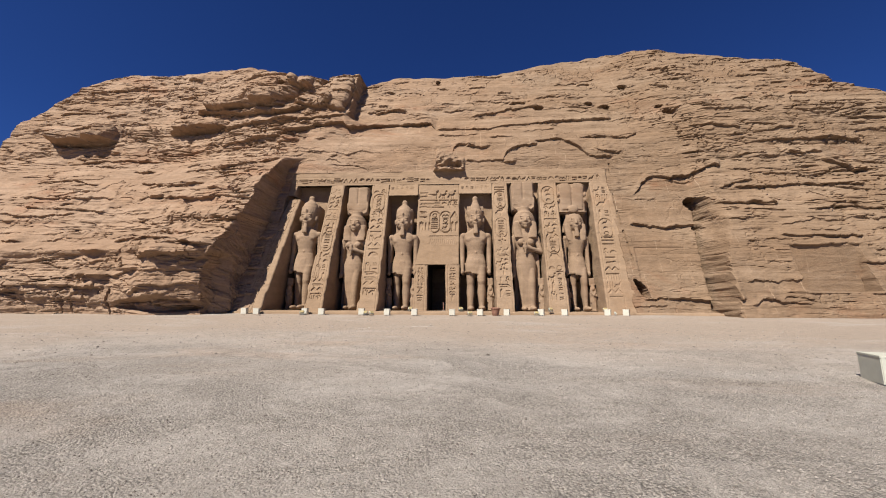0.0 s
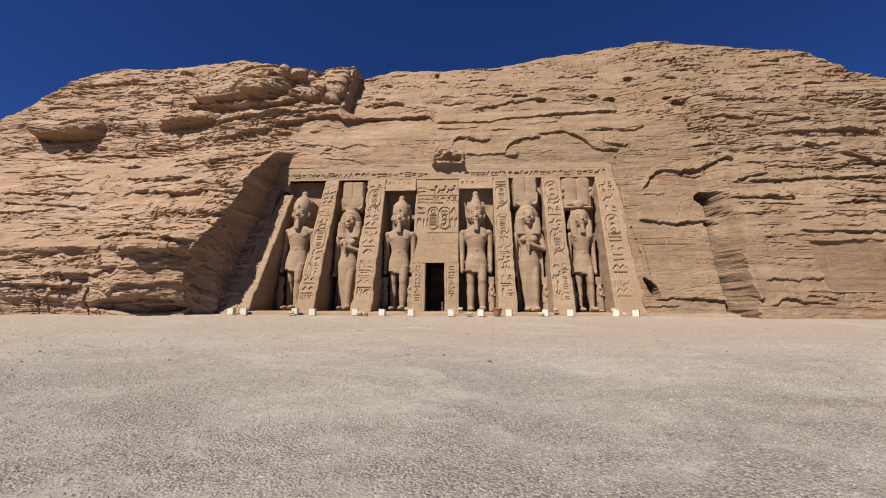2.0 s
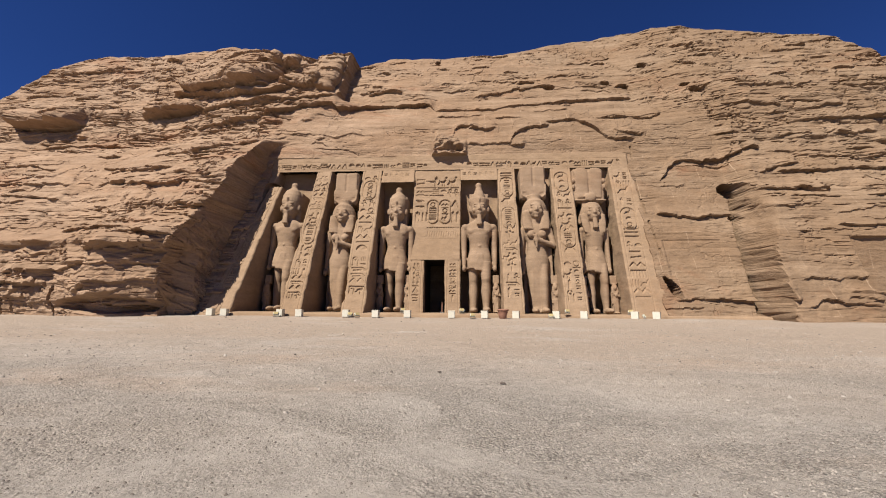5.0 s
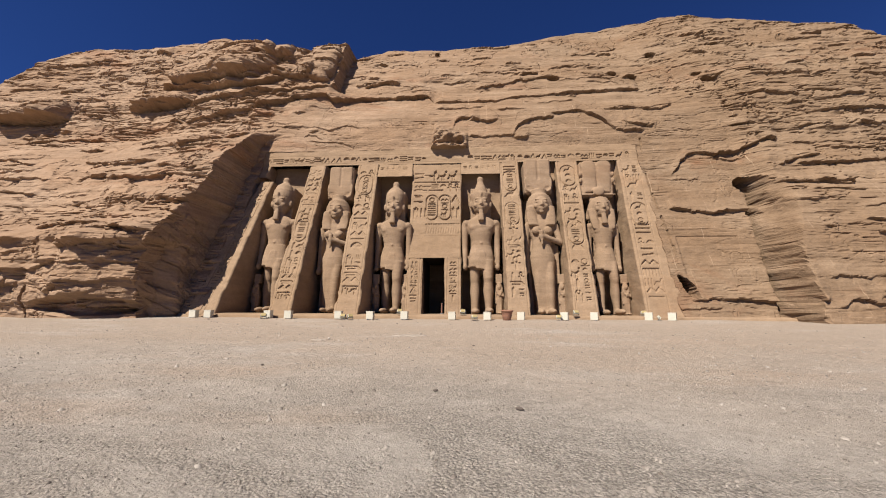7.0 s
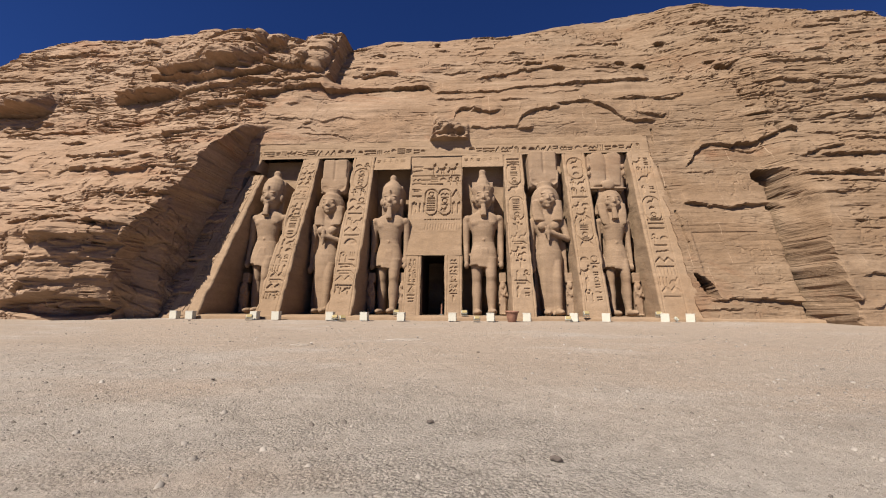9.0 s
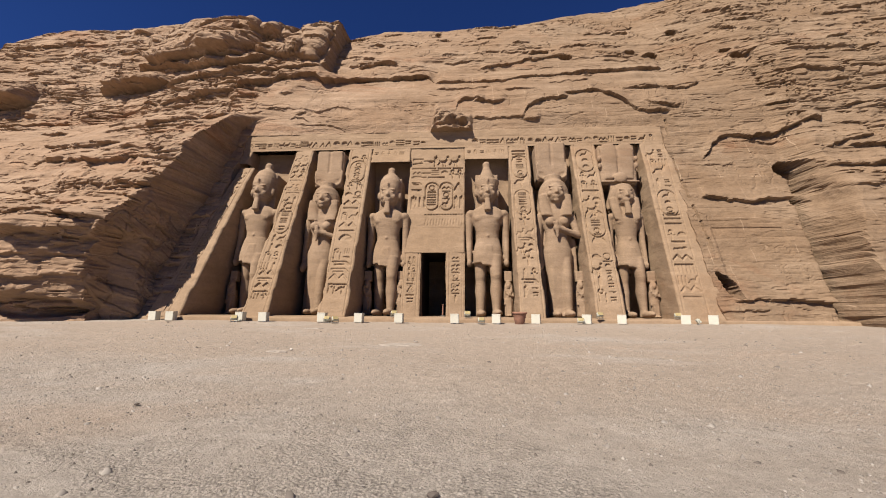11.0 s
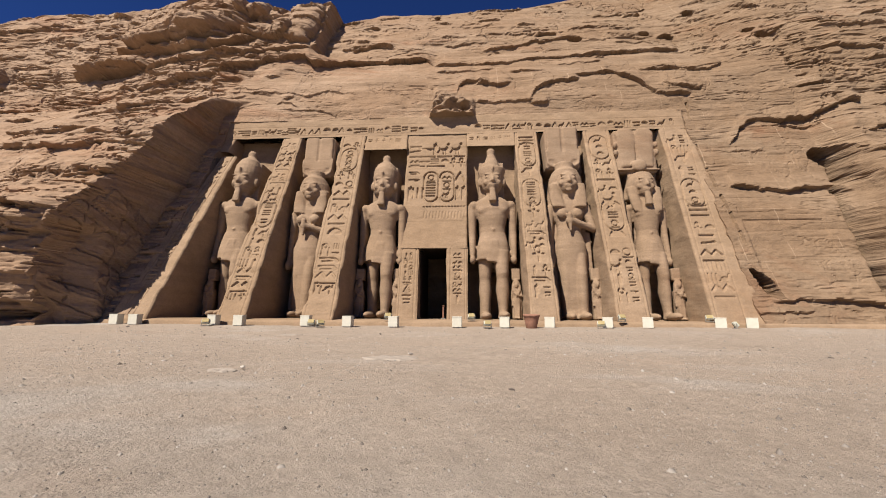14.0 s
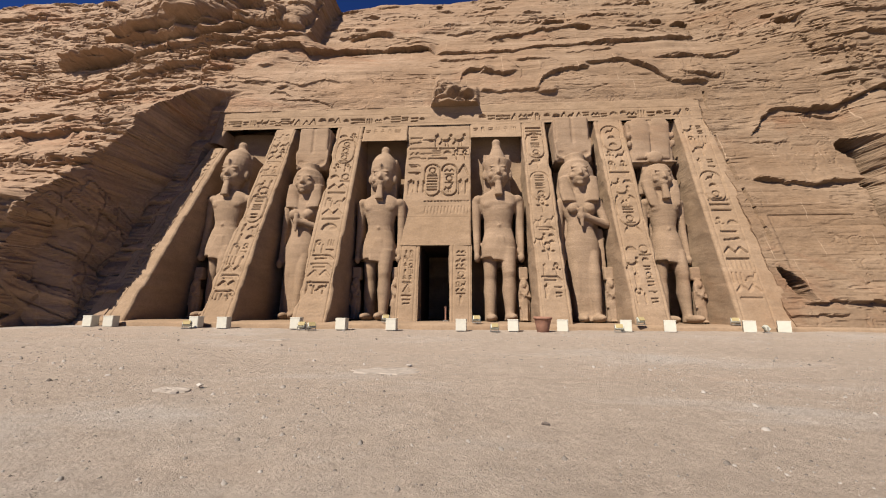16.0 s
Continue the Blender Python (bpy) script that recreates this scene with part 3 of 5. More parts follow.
    # stela panel cut in the dressed wall
    st = sstep(14.95, 15.0, x) * (1 - sstep(18.6, 18.65, x)) * sstep(2.2, 2.25, z) * (1 - sstep(4.85, 4.9, z))
    y = y + 0.07 * st
    y = y + 0.16 * (np.abs(x - np.interp(z, [1.9, 3.3, 7.2, 9.4, 12.6], [14.9, 14.7, 14.42, 14.4, 14.5])) < 0.06) * (z < 12.6) * (z > 1.9) * (value(z / 1.1, x * 0, 365) > 0.25)
    gap = facade_gap(x, z)
    return y * (1 - gap) + 2.6 * gap


def build_cliff():
    xs = np.concatenate([np.arange(-90, -34, 0.35), np.arange(-34, -17.2, 0.095), np.arange(-17.2, -12.6, 0.05), np.arange(-12.6, 22, 0.072), np.arange(22, 36, 0.1), np.arange(36, 90, 0.3)])
    zs = np.concatenate([np.arange(-1.0, 20, 0.064), np.arange(20, 30.2, 0.09)])
    back = np.array([31, 34, 39, 46, 56])
    zr = np.concatenate([zs, back])
    X, Z = np.meshgrid(xs, zr)
    H = crest(X) + 0.5 * fbm(X / 3.0, X * 0 + 5, 81, 4) + 0.35 * (value(X / 1.1, X * 0 + 8, 82) - 0.5)
    over = np.clip(Z - H, 0, None)
    Zc = np.minimum(Z, H)
    top = np.minimum(H, 30.0)
    full = rock_y(X, np.minimum(Z, 30.1))
    rows = np.clip(np.searchsorted(zr, top[0]) - 1, 0, len(zr) - 1)
    crest_y = full[rows, np.arange(len(xs))]
    Y = np.where(Z <= H, full, crest_y)
    Y = Y + 0.9 * np.exp(-np.clip(H - Z, 0, 40) / 0.5)
    Y = Y + over * 1.6
    Zc = Zc + 0.03 * over - 0.35 * (over > 0) * value(X / 0.8, over / 0.6, 83)
    steep = sstep(1.5, 4.0, np.abs(np.gradient(Y, axis=1) / np.gradient(X, axis=1))) * (Z < H - 0.5)
    X = X + 0.05 * fbm(X * 3, Z * 3, 91, 2) + steep * 0.42 * fbm(Y / 1.1, Z / 0.9, 93, 5)
    return grid_object("cliff", np.stack([X, Y, Zc], 2), M_CLIFF, None, "bedded brown sandstone cliff with broken ledges and a dressed middle", False)


tagged(build_cliff(), category="cliff", kind="structure")


def build_flank():
    """The broken side of the left rock mass that faces the temple."""
    zs, ts = np.arange(-1.0, 13.9, 0.055), np.linspace(0, 1, 170)
    T, Z = np.meshgrid(ts, zs)
    near = rock_base(corner(zs) - 0.25, zs) + 0.12 + 0.7 * (1 - sstep(0.2, 1.4, zs))
    far = np.interp(zs, [-1, 9.4, 14.2], [-2.0, 1.4, 1.6])
    Y = near[:, None] + (far - near)[:, None] * T
    dip = Z + 0.42 * (Y + 4)
    slab = np.floor(3.2 * value(Y / 2.4, dip / 1.1, 313) + 2.2 * value(Y / 1.1, dip / 0.5, 314)) / 3.2
    lump = 0.30 * slab + 0.22 * beds(Y * 0.7, dip, 1.5, 315) + 0.12 * beds(Y, dip, 0.5, 317) + 0.12 * fbm(Y / 0.5, dip / 0.4, 321, 4)
    crack = 0.22 * (1 - sstep(0, 0.02, np.abs(fbm(Y / 4.0, dip / 0.9, 325, 3)))) + 0.15 * (1 - sstep(0, 0.02, np.abs(fbm(Y / 1.1, dip / 2.0, 327, 3))))
    X = flank_x(Y, Z) + 0.22 * fbm(Z / 0.8, Z * 0 + 2.2, 301, 4) + (lump - crack - 0.28) * sstep(0.0, 0.05, T) * (1 - 0.6 * sstep(0.55, 0.9, T)) - 0.35 * (1 - sstep(0.0, 0.025, T))
    X = np.minimum(X, -14.05 - 0.25 * (1 - sstep(0, 8, Z)))
    return grid_object("cliff_flank", np.stack([X, Y, Z], 2), M_CLIFF, None, "shaded broken side of the sandstone cliff beside the temple", False)


tagged(build_flank(), category="cliff", kind="structure")


# ---- ground ----
def ground_z(x, y):
    z = np.interp(y, [-300, -60, -32, -24, -13, -6, -3, 4], [-2.2, -1.5, -1.18, -1.03, -0.62, -0.30, -0.2, -0.2])
    return z


def build_ground():
    xs = np.concatenate([np.linspace(-1500, -70, 24), np.arange(-66, -14, 1.5), np.arange(-14, 16, 0.16), np.arange(16, 70, 1.5), np.linspace(72, 1500, 24)])
    ys = np.concatenate([np.linspace(-1500, -70, 20), np.arange(-66, -36, 1.5), np.arange(-36, -4.2, 0.16), np.arange(-4.2, 40, 2.0), np.linspace(42, 1500, 18)])
    X, Y = np.meshgrid(xs, ys)
    Z = ground_z(X, Y) + 0.05 * fbm(X / 2.2, Y / 1.6, 101, 4) * 2 + 0.015 * fbm(X / 0.35, Y / 0.35, 105, 3) * 2
    return grid_object("ground", np.stack([X, Y, Z], 2), M_GROUND, None, "pale sandy ground strewn with fine gravel", True)


tagged(build_ground(), category="ground", kind="structure")


def build_terrace():
    """The low rock step along the temple's foot."""
    xs = np.arange(-14.6, 24, 0.12)
    ts = np.linspace(0, 1, 14)
    X, T = np.meshgrid(xs, ts)
    edge = np.interp(X, [-15, -14, 0, 14, 24], [-5.15, -5.35, -5.2, -4.25, -4.6]) + 0.2 * fbm(X / 1.5, X * 0 + 1, 111, 4) * 2
    Y = np.where(T < 0.4, edge + 0.12 * T / 0.4, edge + 0.12 + (T - 0.4) / 0.6 * 7.5)
    Z = np.where(T < 0.4, -0.55 + 0.53 * T / 0.4, -0.02) + 0.05 * fbm(X / 0.9, Y / 0.5, 113, 3) - 0.05 * (T > 0.35) * (T < 0.45)
    return grid_object("terrace", np.stack([X, Y, Z], 2), M_CARVED, None, "low worn sandstone step along the temple foot", True)


tagged(build_terrace(), category="step", kind="structure")


# ---- carved signs ----
def stroke(U, V, a, b, w):
    """Distance field of a straight stroke of width w, below 0 inside."""
    ax, ay, bx, by = *a, *b
    dx, dy = bx - ax, by - ay
    t = np.clip(((U - ax) * dx + (V - ay) * dy) / (dx * dx + dy * dy + 1e-9), 0, 1)
    return np.hypot(U - ax - t * dx, V - ay - t * dy) - w


def oval(U, V, c, rx, ry, w):
    return np.abs(np.hypot((U - c[0]) / rx, (V - c[1]) / ry) - 1) * min(rx, ry) - w


def sign(U, V, kind, s):
    """One carved sign in the square of half-size s round (0, 0): plain bars, rings and strokes."""
    w = 0.10 * s
    d = np.full(U.shape, 9.0)
    if kind == 0:
        for k in (-0.5, 0.1, 0.6):
            d = np.minimum(d, stroke(U, V, (-0.85 * s, k * s), (0.85 * s, k * s), w))
    elif kind == 1:
        d = np.minimum(oval(U, V, (0, 0.1 * s), 0.55 * s, 0.55 * s, w), stroke(U, V, (-0.7 * s, -0.75 * s), (0.7 * s, -0.75 * s), w))
    elif kind == 2:
        for k in (-0.6, 0, 0.6):
            d = np.minimum(d, stroke(U, V, (k * s, -0.7 * s), (k * s, 0.7 * s), w))
    elif kind == 3:
        p = [(-0.9, -0.2), (-0.45, 0.3), (0, -0.2), (0.45, 0.3), (0.9, -0.2)]
        for a, b in zip(p, p[1:]):
            d = np.minimum(d, stroke(U, V, (a[0] * s, a[1] * s), (b[0] * s, b[1] * s), w))
        d = np.minimum(d, stroke(U, V, (-0.8 * s, -0.75 * s), (0.8 * s, -0.75 * s), w))
    elif kind == 4:
        body = np.hypot((U + 0.1 * s) / 0.62, (V - 0.0 * s) / 0.32) - s * 0.9
        d = np.minimum(body * 0.3, stroke(U, V, (0.35 * s, 0.15 * s), (0.6 * s, 0.7 * s), w * 1.3))
        d = np.minimum(d, stroke(U, V, (0.0, -0.25 * s), (0.05 * s, -0.85 * s), w * 0.8))
        d = np.minimum(d, stroke(U, V, (-0.5 * s, -0.1 * s), (-0.9 * s, -0.4 * s), w))
    elif kind == 5:
        d = np.maximum(np.hypot(U, V + 0.2 * s) - 0.75 * s, -(V + 0.2 * s))
    elif kind == 6:
        d = np.minimum(oval(U, V, (0, 0.45 * s), 0.28 * s, 0.4 * s, w), stroke(U, V, (0, 0), (0, -0.85 * s), w))
        d = np.minimum(d, stroke(U, V, (-0.55 * s, -0.05 * s), (0.55 * s, -0.05 * s), w))
    elif kind == 7:
        d = np.minimum(stroke(U, V, (-0.7 * s, -0.7 * s), (0.1 * s, 0.75 * s), w), stroke(U, V, (0.1 * s, 0.75 * s), (0.65 * s, -0.7 * s), w))
    elif kind == 8:
        d = np.minimum(stroke(U, V, (-0.4 * s, -0.8 * s), (-0.4 * s, 0.5 * s), w), oval(U, V, (-0.1 * s, 0.5 * s), 0.32 * s, 0.28 * s, w))
        d = np.minimum(d, stroke(U, V, (0.5 * s, -0.8 * s), (0.5 * s, 0.2 * s), w))
    elif kind == 10:
        # standing bird: sickle back, legs and tail
        d = np.minimum(np.maximum(np.hypot(U + 0.1 * s, (V - 0.05 * s) * 1.5) - 0.6 * s, -(np.hypot(U + 0.25 * s, (V - 0.4 * s) * 1.3) - 0.52 * s)), np.hypot(U - 0.5 * s, V - 0.62 * s) - 0.2 * s)
        for x in (-0.1, 0.2):
            d = np.minimum(d, stroke(U, V, (x * s, -0.3 * s), (x * s, -0.9 * s), w * 0.8))
        d = np.minimum(d, stroke(U, V, (-0.5 * s, -0.1 * s), (-0.85 * s, -0.6 * s), w))
    elif kind == 11:
        # tall reed leaf
        d = np.minimum(np.maximum(np.abs(U - 0.1 * s) - 0.22 * s * (1 - np.abs(V / s - 0.2)), np.abs(V - 0.2 * s) - 0.7 * s), stroke(U, V, (-0.12 * s, 0.6 * s), (-0.12 * s, -0.9 * s), w))
    elif kind == 12:
        d = np.minimum(stroke(U, V, (-0.85 * s, 0), (0.85 * s, 0), w * 1.2), np.maximum(np.hypot(U - 0.4 * s, V + 0.1 * s) - 0.3 * s, V))
    elif kind == 13:
        d = np.minimum(stroke(U, V, (-0.85 * s, 0.12 * s), (0.5 * s, 0.12 * s), w), stroke(U, V, (0.5 * s, 0.12 * s), (0.85 * s, -0.2 * s), w))
        d = np.minimum(d, stroke(U, V, (-0.6 * s, -0.2 * s), (0.3 * s, -0.2 * s), w))
    else:
        d = np.minimum(np.maximum(np.abs(U) - 0.75 * s, np.abs(V - 0.3 * s) - 0.16 * s), stroke(U, V, (-0.6 * s, -0.5 * s), (0.6 * s, -0.35 * s), w * 1.2))
    return d


def ring_box(U, V, c, hx, hy, w):
    """A cartouche: the outline of a tall rounded box."""
    r = min(hx, hy)
    qx, qy = np.abs(U - c[0]) - hx + r, np.abs(V - c[1]) - hy + r
    return np.abs(np.hypot(np.clip(qx, 0, None), np.clip(qy, 0, None)) - r) - w


def carve(U, V, field, d, deep):
    return np.maximum(field, deep * (1 - sstep(-0.004, 0.008, d)))


def place(U, V, field, u, v, s, kind, deep=0.10):
    """Carves one sign, looking only at the grid round it."""
    near = (np.abs(U - u) < 1.2 * s) & (np.abs(V - v) < 1.2 * s)
    if near.any():
        field[near] = np.maximum(field[near], deep * (1 - sstep(-0.004, 0.008, sign(U[near] - u, V[near] - v, kind, s))))


def column_of_signs(U, V, field, u, v0, v1, s, rng, deep=0.10, cartouches=()):
    v = v1 - s
    while v > v0 + s:
        hit = [c for c in cartouches if c - 1.0 < v < c + 0.7]
        if hit:
            c = hit[0]
            field[:] = carve(U, V, field, ring_box(U, V, (u, c), 0.82 * s + 0.05, 0.85, 0.035), deep)
            for k in (0.5, 0.0, -0.5):
                place(U, V, field, u, c + k * 0.95, s * 0.5, rng.choice([0, 1, 4, 5, 9]), deep)
            v = c - 1.15
            continue
        pick = rng.random()
        if pick < 0.35:
            for du in (-0.52 * s, 0.52 * s):
                place(U, V, field, u + du, v, s * 0.58, rng.choice([1, 2, 5, 6, 8, 10, 11, 4]), deep)
            v -= 1.2 * s
        elif pick < 0.55:
            place(U, V, field, u - 0.55 * s, v, s * 0.7, rng.choice([6, 8, 10, 11]), deep)
            for dv in (0.32, -0.32):
                place(U, V, field, u + 0.45 * s, v + dv * s, s * 0.36, rng.choice([1, 5, 9, 2, 12]), deep)
            v -= 1.3 * s
        elif pick < 0.72:
            place(U, V, field, u, v + 0.35 * s, s * 0.95, rng.choice([12, 13, 3]), deep)
            v -= 0.75 * s
        else:
            place(U, V, field, u, v + 0.1 * s, s * 0.92, rng.choice([0, 1, 3, 4, 5, 6, 7, 8, 9, 10, 11]), deep)
            v -= 1.62 * s


def carved_block(name, label, left, right, top, depth, back, seed, carver, z0=-0.1, step=0.031, chip=0.12, parent=None):
    """A block with a carved face: left(z) and right(z) its edges, depth(x, z) its face, back its rear."""
    n = max(6, int((max(right(0), right(top)) - min(left(0), left(top))) / step))
    rows = max(4, int((top - z0) / step))
    zs = np.linspace(z0, top, rows)
    T, Z = np.meshgrid(np.linspace(0, 1, n), zs)
    jl = chip * np.clip(fbm(Z / 0.9, Z * 0 + 1, seed, 3) * 2, -0.1, 1) * 0.8
    jr = chip * np.clip(fbm(Z / 0.9, Z * 0 + 7, seed, 3) * 2, -0.1, 1) * 0.8
    L, R = left(Z) + jl, right(Z) - jr
    X = L + (R - L) * T
    field = np.zeros(X.shape)
    carver(X, Z, field, random.Random(seed))
    worn = 0.45 * sstep(0.02, 0.22, fbm(X / 1.6, Z / 1.1, seed + 9, 3))
    field = field * (1 - worn)
    Y = depth(X, Z) + field - 0.03 * fbm(X / 0.5, Z / 0.35, seed + 5, 4) * 2 + chip * 0.5 * np.clip(fbm(X / 0.8, Z / 0.3, seed + 6, 4) * 2 - 0.35, 0, 1)
    edge = np.minimum(X - L, R - X)
    Y = Y + 0.05 * (1 - sstep(0, 0.07, edge))
    P = np.stack([X, Y, Z], 2)
    sides = np.concatenate([[0.03, 0.07], np.linspace(0.12, 1, 22)])

    def strip(c):
        S = np.repeat(P[:, [c]], len(sides), 1)
        plane = depth(S[:, :, 0], S[:, :, 2])
        S[:, :, 1] = plane + (back - plane) * sides
        whole = (left(zs) if c == 0 else right(zs))[:, None]
        ease = sstep(0.0, 0.12, sides)
        S[:, :, 0] = S[:, :, 0] * (1 - ease) + whole * ease
        S[:, :, 0] += 0.07 * fbm(S[:, :, 1] / 0.8, S[:, :, 2] / 0.7, seed + 8 + c, 4) * 2 * (sides < 1) * ease
        return S
    P = np.concatenate([strip(0)[:, ::-1], P, strip(-1)], 1)
    tz = np.array(P[-1:])
    tz2 = np.array(P[-1:])
    tz2[:, :, 1] = back
    P = np.concatenate([P, tz, tz2], 0)
    return tagged(grid_object(name, P, M_CARVED, parent, label, True), category="pillar" if "pillar" in name else "", kind="structure")


def edge_line(lo, hi, top=10.85):
    return lambda z: lo + (hi - lo) * z / top


def pillar_face(x, z):
    return front(x, z) - 0.04


PILLARS = (
    (-14.15, -12.9, -12.5, -12.05, 9.4, 11, (5.6,)),
    (-9.45, -9.65, -8.1, -8.42, 10.85, 12, (5.4,)),
    (-5.6, -6.0, -4.15, -4.5, 10.85, 13, (9.0,)),
    (4.35, 4.4, 5.65, 5.7, 10.85, 15, (9.2, 6.6)),
    (8.1, 8.36, 9.5, 9.88, 10.85, 16, (9.6, 5.2)),
    (12.15, 12.65, 14.35, 14.35, 10.85, 17, (6.5,)),
)
for a0, a1, b0, b1, top, seed, carts in PILLARS:
    def carver(X, Z, field, rng, a0=a0, a1=a1, b0=b0, b1=b1, top=top, carts=carts):
        half = min(b0 - a0, b1 - a1, 1.4) / 2
        mid0, mid1 = (a0 + min(b0, a0 + 1.45)) / 2, (a1 + b1) / 2
        U = X - (mid0 + (mid1 - mid0) * Z / 10.85)
        for side in (-1, 1):
            field[:] = carve(U, Z, field, np.abs(U - side * (half - 0.13)) - 0.016, 0.05)
        column_of_signs(U, Z, field, 0.0, 0.5, top - 0.25, half - 0.16, rng, cartouches=carts)
    carved_block("pillar", "sloping sandstone buttress carved with sunk signs", edge_line(a0, a1), edge_line(b0, b1), top, pillar_face, 2.4, seed, carver, chip=0.22 if a0 < -5.5 else 0.12)


def panel_face(x, z):
    return -2.5 + 0.235 * z


def over_door(X, Z, field, rng):
    for u, kind in ((-1.4, 9), (-0.75, 12), (-0.25, 11), (0.3, 10), (1.05, 10)):
        place(X, Z, field, u, 9.85, 0.46, kind, 0.13)
    for a, b, v in ((-1.75, -0.2, 9.28), (-0.1, 0.75, 9.28), (0.85, 1.5, 9.28), (-1.75, -0.8, 8.62), (-0.7, 0.35, 8.62)):
        field[:] = carve(X, Z, field, np.maximum(np.abs(Z - v) - 0.05, np.abs(X - (a + b) / 2) - (b - a) / 2), 0.13)
    for u, v, kind, z in ((-1.4, 8.95, 3, 0.3), (-0.8, 8.95, 12, 0.3), (-0.25, 8.95, 0, 0.26), (0.35, 8.95, 5, 0.3), (0.85, 8.85, 6, 0.34), (1.3, 8.85, 6, 0.34)):
        place(X, Z, field, u, v, z, kind, 0.12)
    for c in (-0.42, 0.48):
        field[:] = carve(X, Z, field, ring_box(X, Z, (c, 7.3), 0.41, 0.95, 0.04), 0.13)
        for k in (0.55, 0.05, -0.45):
            place(X, Z, field, c, 7.3 + k, 0.29, rng.choice([0, 4, 1, 10, 3]), 0.12)
    for u, v, kind, z in ((-1.4, 8.2, 13, 0.34), (-1.4, 7.75, 12, 0.34), (-1.6, 6.9, 11, 0.5), (-1.15, 6.9, 2, 0.44), (1.2, 7.9, 7, 0.42), (1.05, 6.9, 11, 0.48), (1.4, 6.9, 11, 0.48)):
        place(X, Z, field, u, v, z, kind, 0.12)
    for k in range(14):
        u = -0.75 + k * 0.17
        field[:] = carve(X, Z, field, stroke(X, Z, (u, 5.35), (u + 0.03, 5.72), 0.022), 0.04)
        place(X, Z, field, u, 6.02, 0.09, 5, 0.09)
    field[:] = carve(X, Z, field, np.abs(Z - 5.15) - 0.012, 0.02)


def jamb_signs(u):
    def carver(X, Z, field, rng):
        column_of_signs(X, Z, field, u, 0.3, 3.5, 0.26, rng, deep=0.08)
        for side in (-0.37, 0.37):
            field[:] = carve(X, Z, field, np.abs(X - u - side) - 0.016, 0.05)
    return carver


temple_front = tagged(empty("temple_doorway"), "carved sandstone doorway with dark opening and sunk signs", "doorway", kind="structure")
carved_block("door_jamb", "", lambda z: -1.92 + 0 * z, lambda z: -0.86 - 0.015 * z, 3.65, panel_face, -1.2, 21, jamb_signs(-1.42), chip=0.04, parent=temple_front)
carved_block("door_jamb", "", lambda z: 0.60 - 0.015 * z, lambda z: 1.62 + 0 * z, 3.65, panel_face, -1.2, 22, jamb_signs(1.12), chip=0.04, parent=temple_front)
carved_block("door_lintel", "", lambda z: -1.92 + 0 * z, lambda z: 1.62 + 0 * z, 10.85, lambda x, z: panel_face(x, z) - 0.02, 1.5, 23, over_door, z0=3.62, chip=0.05, parent=temple_front)
bm = bmesh.new()
box(bm, -0.89, 0.63, -2.1, 18.0, -0.15, 0.0)
box(bm, -1.85, 1.55, -1.19, 18.0, 3.655, 4.2)
box(bm, -1.85, -0.87, -1.19, 18.0, -0.1, 3.65)
box(bm, 0.60, 1.55, -1.19, 18.0, -0.1, 3.65)
box(bm, -1.3, 1.1, 18.0, 18.3, -0.1, 4.1)
tagged(part("passage", bm, M_DARK, None, "dark rock-cut passage behind the doorway, its shade painted into the stone"), category="passage", kind="structure")


def frieze_signs(X, Z, field, rng):
    u = -12.9
    while u < 13.8:
        if not -0.8 < u < 2.2:
            s = rng.uniform(0.2, 0.3)
            place(X, Z, field, u, 11.27 + rng.uniform(-0.06, 0.06), s, rng.choice([0, 2, 3, 4, 5, 7, 8, 9, 9]), 0.15)
        u += rng.uniform(0.36, 0.56)
    for v in (10.95, 11.62):
        field[:] = carve(X, Z, field, np.abs(Z - v) - 0.015, 0.025)


carved_block("frieze", "long sandstone frieze band carved with sunk signs", lambda z: -13.6 + 0 * z, lambda z: 14.15 + 0 * z, 12.12, pillar_face, 2.5, 31, frieze_signs, z0=10.83, step=0.033, chip=0.1)


def lintel_signs(X, Z, field, rng):
    u = X.min() + 0.3
    while u < X.max() - 0.2:
        place(X, Z, field, u, 10.45, 0.17, rng.choice([2, 6, 8, 0, 9]), 0.09)
        u += 0.42


carved_block("lintel", "carved sandstone lintel over a statue niche", lambda z: -4.5 + 0 * z, lambda z: -1.9 + 0 * z, 10.85, pillar_face, 2.5, 33, lintel_signs, z0=9.72, chip=0.2)
carved_block("lintel", "broken corner block under the end of the frieze", lambda z: -13.7 + 0 * z, lambda z: -12.75 + 0 * z, 10.85, pillar_face, 2.5, 35, lintel_signs, z0=9.8, chip=0.3)
carved_block("lintel", "carved sandstone lintel over a statue niche", lambda z: 1.6 + 0 * z, lambda z: 4.42 + 0 * z, 10.85, pillar_face, 2.5, 34, lintel_signs, z0=9.85, chip=0.06)


